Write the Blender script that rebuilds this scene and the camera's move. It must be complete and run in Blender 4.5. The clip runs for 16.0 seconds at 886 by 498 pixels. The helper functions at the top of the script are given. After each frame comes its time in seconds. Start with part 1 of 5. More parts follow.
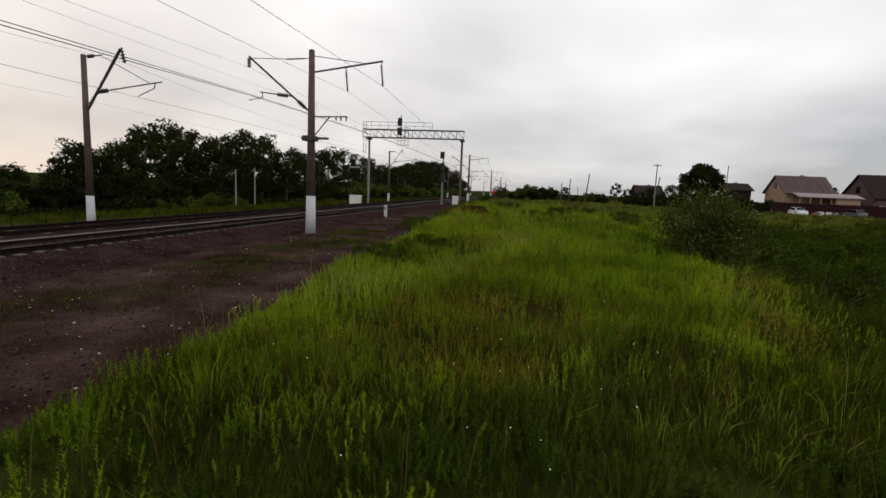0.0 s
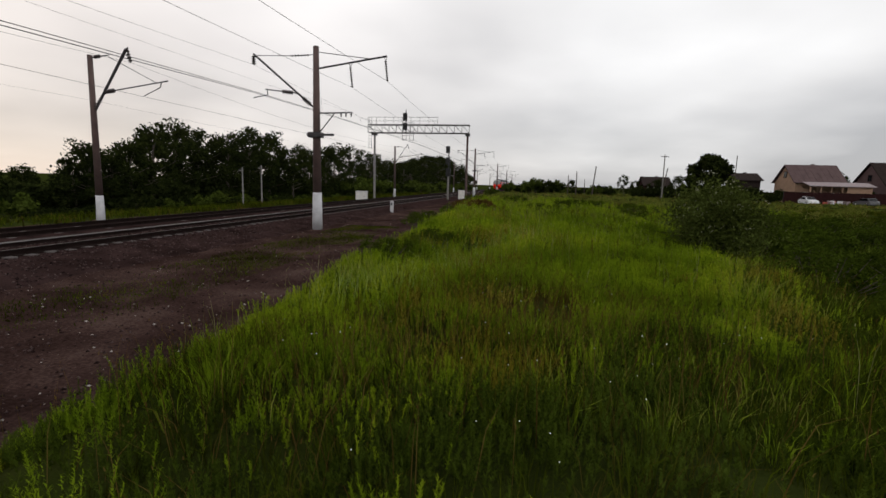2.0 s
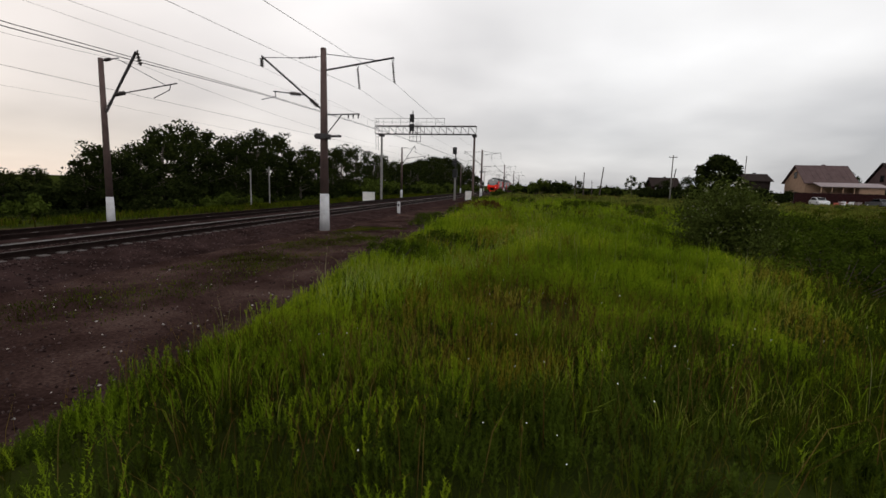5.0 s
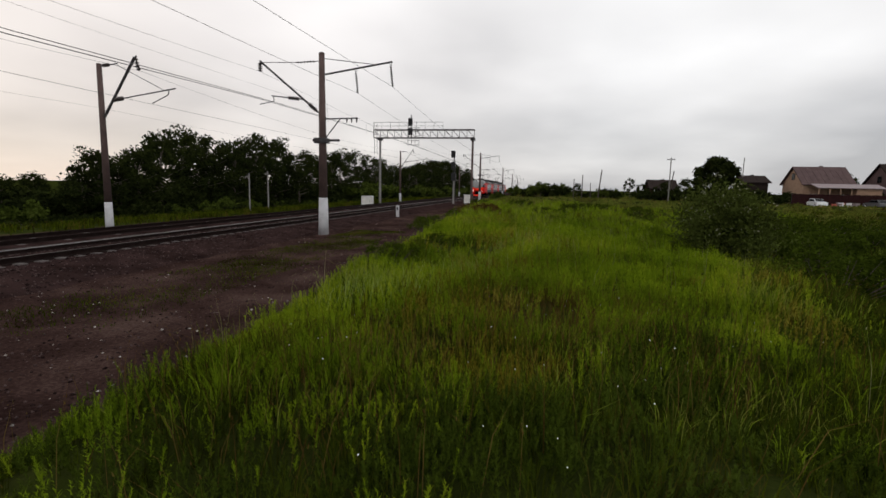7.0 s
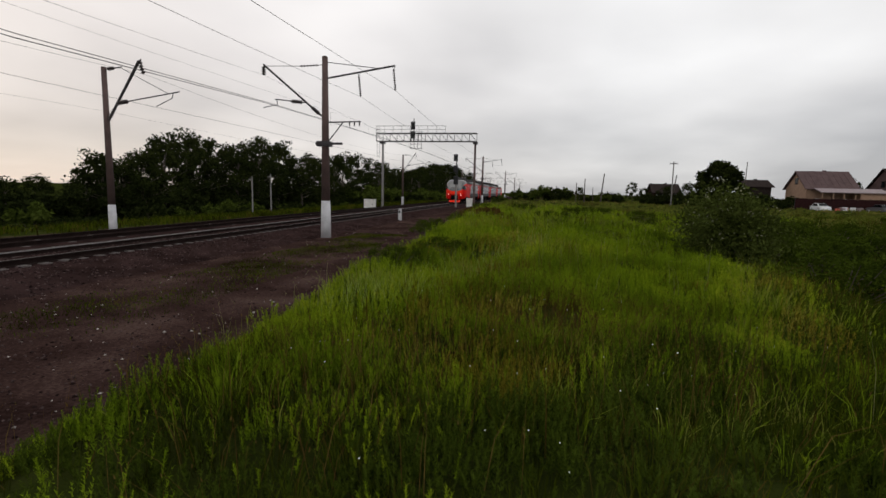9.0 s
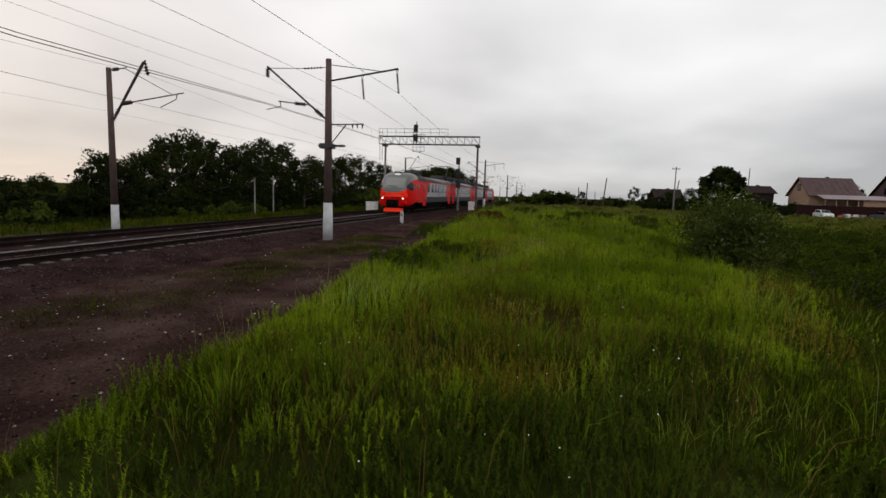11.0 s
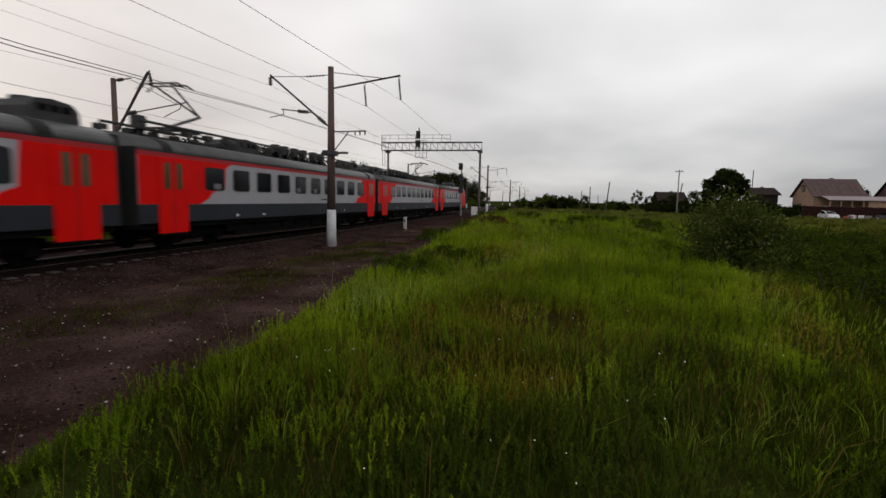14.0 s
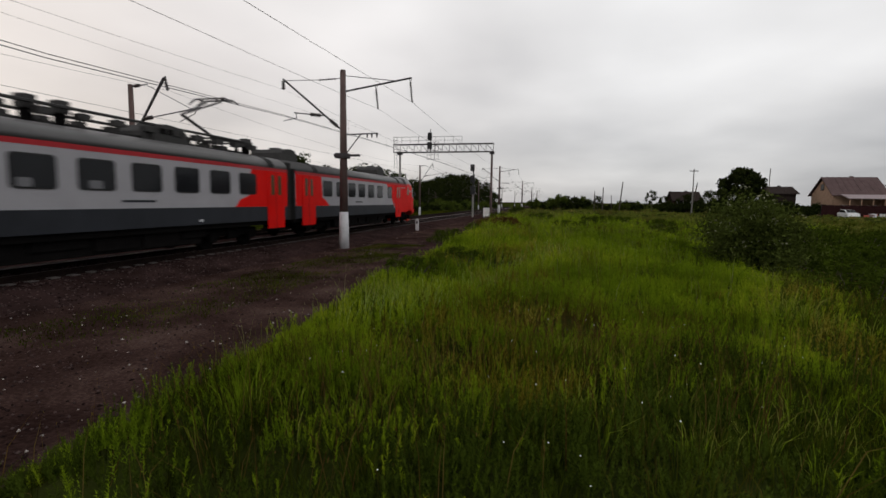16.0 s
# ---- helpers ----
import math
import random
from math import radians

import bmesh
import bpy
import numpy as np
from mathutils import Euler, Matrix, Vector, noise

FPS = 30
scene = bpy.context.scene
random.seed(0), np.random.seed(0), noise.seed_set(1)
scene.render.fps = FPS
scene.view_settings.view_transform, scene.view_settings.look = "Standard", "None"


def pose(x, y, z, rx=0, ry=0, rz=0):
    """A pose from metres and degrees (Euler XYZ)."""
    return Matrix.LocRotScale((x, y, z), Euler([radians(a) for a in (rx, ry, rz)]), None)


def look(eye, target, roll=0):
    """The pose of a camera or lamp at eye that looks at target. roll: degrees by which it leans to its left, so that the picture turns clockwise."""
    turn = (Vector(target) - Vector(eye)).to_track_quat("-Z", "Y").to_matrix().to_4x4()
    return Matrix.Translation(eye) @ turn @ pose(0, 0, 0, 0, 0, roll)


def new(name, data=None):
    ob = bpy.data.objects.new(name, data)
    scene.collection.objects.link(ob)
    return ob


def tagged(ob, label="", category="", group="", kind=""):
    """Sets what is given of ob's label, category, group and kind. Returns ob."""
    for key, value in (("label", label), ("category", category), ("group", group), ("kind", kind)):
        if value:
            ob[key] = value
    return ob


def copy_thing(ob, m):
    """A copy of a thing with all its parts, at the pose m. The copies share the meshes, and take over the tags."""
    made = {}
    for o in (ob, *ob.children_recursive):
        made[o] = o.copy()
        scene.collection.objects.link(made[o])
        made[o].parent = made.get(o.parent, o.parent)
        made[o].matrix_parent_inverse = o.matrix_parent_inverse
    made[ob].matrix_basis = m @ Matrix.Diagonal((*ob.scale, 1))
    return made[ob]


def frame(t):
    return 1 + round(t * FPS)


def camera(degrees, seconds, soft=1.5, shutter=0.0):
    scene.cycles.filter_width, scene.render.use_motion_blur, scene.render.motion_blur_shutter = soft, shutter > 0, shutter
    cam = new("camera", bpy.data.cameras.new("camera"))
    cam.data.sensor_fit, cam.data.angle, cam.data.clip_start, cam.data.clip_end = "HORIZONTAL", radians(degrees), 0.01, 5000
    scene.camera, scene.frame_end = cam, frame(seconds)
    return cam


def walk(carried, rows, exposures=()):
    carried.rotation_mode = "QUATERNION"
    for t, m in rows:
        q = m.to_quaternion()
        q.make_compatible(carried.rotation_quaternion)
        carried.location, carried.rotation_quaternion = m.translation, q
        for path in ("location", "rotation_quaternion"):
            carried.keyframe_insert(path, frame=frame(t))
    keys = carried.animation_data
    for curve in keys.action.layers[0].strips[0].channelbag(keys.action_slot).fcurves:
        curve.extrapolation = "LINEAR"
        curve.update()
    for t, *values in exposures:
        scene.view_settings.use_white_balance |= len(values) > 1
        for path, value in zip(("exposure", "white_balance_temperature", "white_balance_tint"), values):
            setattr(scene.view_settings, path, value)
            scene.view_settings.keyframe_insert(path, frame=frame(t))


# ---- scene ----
cam = camera(85.38, 16.0, soft=1.55, shutter=0.35)
EYE = (0.0, 0.0, 1.99)
TURNS = (
    (0.0, 82.88, -2.39, 9.46), (0.5, 82.57, -2.41, 9.88), (1.0, 82.44, -2.66, 10.21), (1.5, 81.98, -2.33, 9.69),
    (2.0, 82.22, -1.53, 10.17), (2.5, 82.17, -1.20, 10.17), (3.0, 82.25, -1.06, 9.74), (3.5, 82.39, -0.94, 10.35),
    (4.0, 82.29, -1.46, 10.77), (6.5, 82.58, -1.33, 11.17), (7.0, 82.73, -1.14, 10.82), (7.5, 82.74, -1.34, 11.00),
    (8.0, 82.94, -1.64, 10.97), (8.5, 83.14, -1.44, 10.93), (9.0, 83.13, -1.30, 11.10), (11.5, 83.63, -1.88, 11.37),
    (12.0, 83.78, -1.46, 11.74), (12.5, 83.84, -1.44, 12.00), (13.0, 84.01, -1.12, 11.88), (13.5, 84.20, -1.18, 11.85),
    (14.0, 84.13, -1.16, 11.70), (14.5, 84.22, -1.02, 11.72), (15.0, 84.16, -1.01, 12.30), (15.5, 84.19, -0.60, 12.44),
    (16.0, 84.29, -0.74, 13.11))
walk(cam, [(t, pose(*EYE, a, b, c)) for t, a, b, c in TURNS], exposures=[(0.0, 0.0), (7.5, 0.0), (9.0, -0.08), (12.0, -0.08), (14.0, -0.16), (16.0, -0.16)])

# the plan: the line runs along y; z = 0 is the top of the rails
TRACK_1, TRACK_2 = -13.88, -17.98
CAR_PITCH, SPEED = 22.06, 17.918


# ---- sky and sun ----
def build_sky():
    world = bpy.data.worlds.new("overcast_sky")
    scene.world = world
    world.use_nodes = True
    nt = world.node_tree
    nt.nodes.clear()
    N, Lk = nt.nodes.new, nt.links.new
    out, bg = N("ShaderNodeOutputWorld"), N("ShaderNodeBackground")
    sky = N("ShaderNodeTexSky")
    sky.sky_type, sky.sun_disc = "NISHITA", False
    sky.sun_elevation, sky.sun_rotation = radians(24), radians(-60)
    dim = N("ShaderNodeVectorMath"); dim.operation = "SCALE"; dim.inputs["Scale"].default_value = 0.10
    Lk(sky.outputs[0], dim.inputs[0])
    tc, sep = N("ShaderNodeTexCoord"), N("ShaderNodeSeparateXYZ")
    Lk(tc.outputs["Generated"], sep.inputs[0])

    def m(op, a, b, c=None):
        n = N("ShaderNodeMath"); n.operation = op
        for i, v in enumerate((a, b, c)):
            if v is None:
                continue
            if isinstance(v, (int, float)):
                n.inputs[i].default_value = v
            else:
                Lk(v, n.inputs[i])
        return n.outputs[0]
    up = m("MAXIMUM", sep.outputs["Z"], 0.0)
    den = m("ADD", up, 0.22)
    comb = N("ShaderNodeCombineXYZ")
    Lk(m("DIVIDE", sep.outputs["X"], den), comb.inputs[0])
    Lk(m("DIVIDE", sep.outputs["Y"], den), comb.inputs[1])

    def noise_tex(scale, detail, rough, off):
        mp = N("ShaderNodeMapping"); mp.inputs["Location"].default_value = off
        Lk(comb.outputs[0], mp.inputs[0])
        n = N("ShaderNodeTexNoise")
        n.inputs["Scale"].default_value, n.inputs["Detail"].default_value = scale, detail
        n.inputs["Roughness"].default_value = rough
        Lk(mp.outputs[0], n.inputs["Vector"])
        return n.outputs[0]
    big = noise_tex(0.7, 3.0, 0.42, (1.3, 2.4, 0))
    fine = noise_tex(1.7, 4.0, 0.5, (0.3, 7.7, 0))
    cloud = m("ADD", m("MULTIPLY", big, 0.8), m("MULTIPLY", fine, 0.2))
    # greyer at the horizon, brighter upwards; unseen zenith dimmed to darken the ground
    lift = m("SUBTRACT", m("MULTIPLY", m("POWER", up, 0.55), 0.56), m("MULTIPLY", m("MAXIMUM", m("SUBTRACT", up, 0.5), 0.0), 0.9))
    tone = m("ADD", m("MULTIPLY", m("SUBTRACT", cloud, 0.5), 1.25), m("ADD", lift, 0.30))
    ramp = N("ShaderNodeValToRGB")
    e = ramp.color_ramp.elements
    e[0].position, e[0].color = 0.12, (0.46, 0.46, 0.475, 1)
    e[1].position, e[1].color = 0.80, (1.10, 1.09, 1.085, 1)
    mid = e.new(0.45); mid.color = (0.78, 0.77, 0.77, 1)
    Lk(tone, ramp.inputs[0])
    # heavier cloud low in the east
    east = m("MULTIPLY", m("MAXIMUM", m("SUBTRACT", 1.0, m("MULTIPLY", up, 2.4)), 0.0), m("MINIMUM", m("MAXIMUM", m("MULTIPLY_ADD", sep.outputs["X"], 1.3, 0.35), 0.0), 1.0))
    tone = m("SUBTRACT", tone, m("MULTIPLY", east, 0.30))
    Lk(tone, ramp.inputs[0])
    # a warm cast low in the west
    warm = N("ShaderNodeMix"); warm.data_type = "RGBA"; warm.blend_type = "MULTIPLY"
    low = m("SUBTRACT", 1.0, m("MINIMUM", m("MULTIPLY", up, 1.2), 1.0))
    west = m("MINIMUM", m("MAXIMUM", m("MULTIPLY_ADD", sep.outputs["X"], -1.2, 0.15), 0.0), 1.0)
    Lk(m("MULTIPLY", low, west), warm.inputs["Factor"])
    Lk(ramp.outputs[0], warm.inputs["A"])
    warm.inputs["B"].default_value = (0.82, 0.75, 0.715, 1)
    mix = N("ShaderNodeMix"); mix.data_type = "RGBA"
    mix.inputs["Factor"].default_value = 0.93
    Lk(dim.outputs[0], mix.inputs["A"])
    Lk(warm.outputs["Result"], mix.inputs["B"])
    Lk(mix.outputs["Result"], bg.inputs["Color"])
    bg.inputs["Strength"].default_value = 1.10
    Lk(bg.outputs[0], out.inputs[0])


build_sky()
sun_data = bpy.data.lights.new("sun", "SUN")
sun_data.energy, sun_data.angle, sun_data.color = 0.5, radians(30), (1.0, 0.96, 0.9)
sun = new("sun", sun_data)
sun.matrix_world = look((30, -20, 40), (0, 15, 0))


# ---- materials ----
def mat(name, col, rough=0.8, metal=0.0, var=0.2, scale=3.0, fine=40.0, bump=0.15, col2=None, coat=0.0, spec=0.35, emit=None, glow=0.0, island=0.0):
    """A surface with two scales of variation, in object space."""
    m = bpy.data.materials.new(name)
    m.use_nodes = True
    nt = m.node_tree
    N, Lk = nt.nodes.new, nt.links.new
    b = nt.nodes["Principled BSDF"]
    tc = N("ShaderNodeTexCoord")
    n1, n2 = N("ShaderNodeTexNoise"), N("ShaderNodeTexNoise")
    n1.inputs["Scale"].default_value, n1.inputs["Detail"].default_value = scale, 4
    n2.inputs["Scale"].default_value, n2.inputs["Detail"].default_value = fine, 3
    for n in (n1, n2):
        Lk(tc.outputs["Object"], n.inputs["Vector"])
    add = N("ShaderNodeMath"); add.operation = "MULTIPLY_ADD"
    Lk(n2.outputs[0], add.inputs[0]); add.inputs[1].default_value = 0.45
    Lk(n1.outputs[0], add.inputs[2])
    src = add.outputs[0]
    if island:
        g = N("ShaderNodeNewGeometry")
        a2 = N("ShaderNodeMath"); a2.operation = "MULTIPLY_ADD"
        Lk(g.outputs["Random Per Island"], a2.inputs[0]); a2.inputs[1].default_value = island
        Lk(src, a2.inputs[2])
        a3 = N("ShaderNodeMath"); a3.operation = "SUBTRACT"
        Lk(a2.outputs[0], a3.inputs[0]); a3.inputs[1].default_value = island / 2
        src = a3.outputs[0]
    ramp = N("ShaderNodeValToRGB")
    lo = [c * (1 - var) for c in col]
    hi = list(col2) if col2 else [min(1, c * (1 + var)) for c in col]
    e = ramp.color_ramp.elements
    e[0].position, e[0].color = 0.45, (*lo, 1)
    e[1].position, e[1].color = 1.0, (*hi, 1)
    Lk(src, ramp.inputs[0])
    Lk(ramp.outputs[0], b.inputs["Base Color"])
    b.inputs["Roughness"].default_value, b.inputs["Metallic"].default_value = rough, metal
    b.inputs["Specular IOR Level"].default_value = spec
    b.inputs["Coat Weight"].default_value = coat
    if bump:
        bp = N("ShaderNodeBump")
        bp.inputs["Strength"].default_value, bp.inputs["Distance"].default_value = bump, 0.02
        Lk(n2.outputs[0], bp.inputs["Height"])
        Lk(bp.outputs[0], b.inputs["Normal"])
    if emit:
        b.inputs["Emission Color"].default_value = (*emit, 1)
        b.inputs["Emission Strength"].default_value = glow
    return m


def foliage(name, cols, patch=0.35, fine=2.5, rough=0.75, through_light=0.25, spread=0.5, contrast=1.7, clump=0.5):
    """Leaves or grass: patches of colour by place, and each blade a little different."""
    m = bpy.data.materials.new(name)
    m.use_nodes = True
    nt = m.node_tree
    N, Lk = nt.nodes.new, nt.links.new
    b, out = nt.nodes["Principled BSDF"], nt.nodes["Material Output"]
    tc, g = N("ShaderNodeTexCoord"), N("ShaderNodeNewGeometry")
    n1, n2 = N("ShaderNodeTexNoise"), N("ShaderNodeTexNoise")
    n1.inputs["Scale"].default_value, n1.inputs["Detail"].default_value = patch, 3
    n2.inputs["Scale"].default_value, n2.inputs["Detail"].default_value = fine, 2
    for n in (n1, n2):
        Lk(tc.outputs["Object"], n.inputs["Vector"])

    def ma(a, k, c):
        n = N("ShaderNodeMath"); n.operation = "MULTIPLY_ADD"
        Lk(a, n.inputs[0]); n.inputs[1].default_value = k
        if isinstance(c, float):
            n.inputs[2].default_value = c
        else:
            Lk(c, n.inputs[2])
        return n.outputs[0]
    v = ma(n1.outputs[0], contrast, 0.23 - contrast * 0.5)
    v = ma(n2.outputs[0], clump, v)
    v = ma(v, 1.0, 0.25 - clump * 0.5)
    v = ma(g.outputs["Random Per Island"], spread, v)
    v = ma(v, 1.0, -spread / 2)
    ramp = N("ShaderNodeValToRGB")
    e = ramp.color_ramp.elements
    for i, c in enumerate(cols):
        pos = i / (len(cols) - 1)
        el = e[0] if i == 0 else e[len(e) - 1] if i == len(cols) - 1 else e.new(pos)
        el.position, el.color = pos, (*c, 1)
    Lk(v, ramp.inputs[0])
    Lk(ramp.outputs[0], b.inputs["Base Color"])
    b.inputs["Roughness"].default_value = rough
    b.inputs["Specular IOR Level"].default_value = 0.0
    if through_light:
        tr, mx = N("ShaderNodeBsdfTranslucent"), N("ShaderNodeMixShader")
        Lk(ramp.outputs[0], tr.inputs[0])
        mx.inputs[0].default_value = through_light
        Lk(b.outputs[0], mx.inputs[1]); Lk(tr.outputs[0], mx.inputs[2])
        Lk(mx.outputs[0], out.inputs[0])
    return m


def ground_material():
    """Turf, and beside the line a strip of dark ash and dirt with an uneven edge."""
    m = bpy.data.materials.new("turf_and_ash")
    m.use_nodes = True
    nt = m.node_tree
    N, Lk = nt.nodes.new, nt.links.new
    b = nt.nodes["Principled BSDF"]
    tc, sep = N("ShaderNodeTexCoord"), N("ShaderNodeSeparateXYZ")
    Lk(tc.outputs["Object"], sep.inputs[0])

    def tex(scale, detail=4):
        n = N("ShaderNodeTexNoise")
        n.inputs["Scale"].default_value, n.inputs["Detail"].default_value = scale, detail
        Lk(tc.outputs["Object"], n.inputs["Vector"])
        return n.outputs[0]

    def ramp(src, stops):
        r = N("ShaderNodeValToRGB")
        e = r.color_ramp.elements
        for i, (p, c) in enumerate(stops):
            el = e[0] if i == 0 else e[len(e) - 1] if i == len(stops) - 1 else e.new(p)
            el.position, el.color = p, (*c, 1)
        Lk(src, r.inputs[0])
        return r.outputs[0]

    def ma(a, k, c):
        n = N("ShaderNodeMath"); n.operation = "MULTIPLY_ADD"
        Lk(a, n.inputs[0])
        for i, v in ((1, k), (2, c)):
            if isinstance(v, (int, float)):
                n.inputs[i].default_value = v
            else:
                Lk(v, n.inputs[i])
        n.use_clamp = False
        return n.outputs[0]
    n_big, n_mid, n_fine = tex(0.12), tex(0.7), tex(22.0)
    turf = ramp(ma(n_big, 0.55, ma(n_mid, 0.45, 0.0)), [(0.36, (0.012, 0.015, 0.004)), (0.52, (0.026, 0.034, 0.007)), (0.68, (0.044, 0.046, 0.013))])
    ash = ramp(ma(n_mid, 0.6, ma(n_fine, 0.4, 0.0)), [(0.36, (0.017, 0.0095, 0.0085)), (0.50, (0.037, 0.0215, 0.0187)), (0.66, (0.078, 0.051, 0.043))])
    # x between the far cess and the berm's foot, which drifts outward along the line
    along = N("ShaderNodeMath"); along.operation = "MAXIMUM"
    Lk(ma(sep.outputs["Y"], 0.05, -0.2), along.inputs[0]); along.inputs[1].default_value = 0.0
    edge = ma(along.outputs[0], 1.0, ma(n_mid, 1.4, sep.outputs["X"]))
    near = N("ShaderNodeMapRange"); near.inputs["From Min"].default_value, near.inputs["From Max"].default_value = -3.85, -3.45
    near.inputs["To Min"].default_value, near.inputs["To Max"].default_value = 1, 0
    Lk(edge, near.inputs["Value"])
    far = N("ShaderNodeMapRange"); far.inputs["From Min"].default_value, far.inputs["From Max"].default_value = -22.9, -22.2
    Lk(ma(n_mid, 1.4, sep.outputs["X"]), far.inputs["Value"])
    both = N("ShaderNodeMath"); both.operation = "MULTIPLY"
    Lk(near.outputs[0], both.inputs[0]); Lk(far.outputs[0], both.inputs[1])
    mix = N("ShaderNodeMix"); mix.data_type = "RGBA"
    Lk(both.outputs[0], mix.inputs["Factor"]); Lk(turf, mix.inputs["A"]); Lk(ash, mix.inputs["B"])
    Lk(mix.outputs["Result"], b.inputs["Base Color"])
    b.inputs["Roughness"].default_value, b.inputs["Specular IOR Level"].default_value = 0.95, 0.0
    bp = N("ShaderNodeBump"); bp.inputs["Strength"].default_value, bp.inputs["Distance"].default_value = 0.7, 0.05
    Lk(n_fine, bp.inputs["Height"]); Lk(bp.outputs[0], b.inputs["Normal"])
    return m


M_GROUND = ground_material()
M_GRASS = foliage("meadow_grass", [(0.070, 0.056, 0.008), (0.074, 0.094, 0.006), (0.112, 0.165, 0.008), (0.160, 0.235, 0.013), (0.225, 0.235, 0.045)], patch=0.34, fine=2.6, contrast=3.0, clump=1.3)
# darker copy of the meadow grass, with shade put into the colour
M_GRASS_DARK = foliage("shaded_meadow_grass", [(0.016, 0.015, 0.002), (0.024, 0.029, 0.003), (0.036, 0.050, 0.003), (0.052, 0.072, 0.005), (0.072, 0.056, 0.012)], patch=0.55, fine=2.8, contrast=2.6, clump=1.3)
M_GRASS_FIELD = foliage("field_grass", [(0.085, 0.066, 0.018), (0.085, 0.086, 0.016), (0.105, 0.128, 0.020), (0.130, 0.155, 0.026), (0.19, 0.150, 0.045)], patch=0.16, fine=0.9, contrast=2.8, clump=0.8)
M_RUST = foliage("rusty_herbs", [(0.100, 0.078, 0.008), (0.170, 0.148, 0.015), (0.260, 0.236, 0.036)], patch=0.8, fine=3.0, spread=0.6)
M_PLUME = foliage("leafy_plumes", [(0.056, 0.086, 0.005), (0.106, 0.162, 0.008), (0.172, 0.242, 0.010), (0.260, 0.310, 0.018)], patch=0.45, fine=2.2, contrast=2.2, clump=1.2, spread=0.2, through_light=0.4)
M_HEADS = foliage("seed_heads", [(0.10, 0.11, 0.03), (0.19, 0.19, 0.07), (0.30, 0.29, 0.15)], spread=0.8)
M_PALE = foliage("pale_grass", [(0.16, 0.24, 0.03), (0.24, 0.32, 0.06), (0.34, 0.38, 0.14)], spread=0.8)
M_DRY = foliage("dry_stems", [(0.050, 0.026, 0.008), (0.085, 0.052, 0.014), (0.12, 0.09, 0.024)], spread=0.7)
# weeds and brushwood; its dark green also carries painted shade on the bank
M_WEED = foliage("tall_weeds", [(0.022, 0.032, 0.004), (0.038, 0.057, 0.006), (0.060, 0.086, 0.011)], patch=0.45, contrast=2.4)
M_PETAL = mat("white_petals", (0.62, 0.62, 0.58), rough=0.7, var=0.1, bump=0)
M_LEAF_DARK = foliage("oak_leaves", [(0.010, 0.014, 0.005), (0.019, 0.026, 0.007), (0.036, 0.044, 0.012)], patch=0.3, fine=1.4, spread=0.6)
M_LEAF_MID = foliage("scrub_leaves", [(0.030, 0.042, 0.007), (0.052, 0.072, 0.012), (0.082, 0.105, 0.020)], patch=0.5, fine=2.0, spread=0.6)
M_ELDER = foliage("elder_leaves", [(0.030, 0.038, 0.008), (0.052, 0.068, 0.014), (0.090, 0.115, 0.026)], patch=0.9, fine=3.0, spread=0.6)
M_BLOOM = foliage("elder_bloom", [(0.16, 0.17, 0.10), (0.26, 0.26, 0.17), (0.34, 0.33, 0.24)], spread=0.5)
M_BARK = mat("bark", (0.06, 0.048, 0.038), rough=0.95, var=0.4, bump=0.6)
M_BALLAST = mat("ballast", (0.028, 0.0168, 0.0158), rough=0.95, spec=0.0, var=0.6, scale=1.2, fine=26, bump=1.0)
M_STONE = mat("ballast_stone", (0.030, 0.0185, 0.018), rough=0.9, spec=0.0, var=0.5, scale=30, bump=0.3, col2=(0.075, 0.052, 0.050), island=0.9)
M_PALE_STONE = mat("pale_stone", (0.20, 0.18, 0.17), rough=0.9, spec=0.1, var=0.4, scale=30, bump=0.3, col2=(0.42, 0.39, 0.37), island=0.8)
M_SLEEPER = mat("sleeper_concrete", (0.10, 0.087, 0.085), rough=0.9, var=0.4, scale=2, fine=30, bump=0.4)
M_RAIL = mat("rail_rust", (0.014, 0.009, 0.008), spec=0.03, rough=0.8, var=0.4, scale=4)
M_GAUGE = mat("rail_gauge_face", (0.36, 0.33, 0.33), rough=0.45, metal=0.5, var=0.15, bump=0.02)
M_RAILTOP = mat("rail_head", (0.065, 0.058, 0.056), rough=0.65, metal=0.2, var=0.15, bump=0.02)
M_POLE = mat("mast_brown", (0.085, 0.055, 0.050), rough=0.85, var=0.35, scale=1.5, fine=14, bump=0.25)
M_POLE_WHITE = mat("mast_whitewash", (0.44, 0.44, 0.46), rough=0.85, var=0.22, scale=2.5, fine=20, bump=0.2)
M_CONC = mat("pole_concrete", (0.19, 0.18, 0.17), rough=0.9, var=0.3, scale=2, bump=0.3)
M_STEEL = mat("dark_steel", (0.050, 0.046, 0.048), rough=0.6, metal=0.3, var=0.3)
M_GALV = mat("painted_truss", (0.075, 0.066, 0.066), rough=0.6, metal=0.2, var=0.3)
M_INSUL = mat("insulator", (0.035, 0.026, 0.024), rough=0.35, var=0.2, bump=0)
M_WIRE = mat("wire", (0.055, 0.052, 0.055), rough=0.6, metal=0.2, var=0.2, bump=0)
M_SIGNAL = mat("signal_black", (0.012, 0.012, 0.013), rough=0.5, var=0.2, bump=0)
M_BOXWHITE = mat("cabinet_white", (0.62, 0.61, 0.58), rough=0.7, var=0.18, scale=2, fine=15)
M_RED = mat("train_red", (0.55, 0.0045, 0.003), rough=0.45, var=0.10, scale=1.5, bump=0.01, coat=0.0, spec=0.05)
M_STRIPE = mat("train_stripe_red", (0.30, 0.014, 0.020), rough=0.5, var=0.1, bump=0.01, spec=0.2)
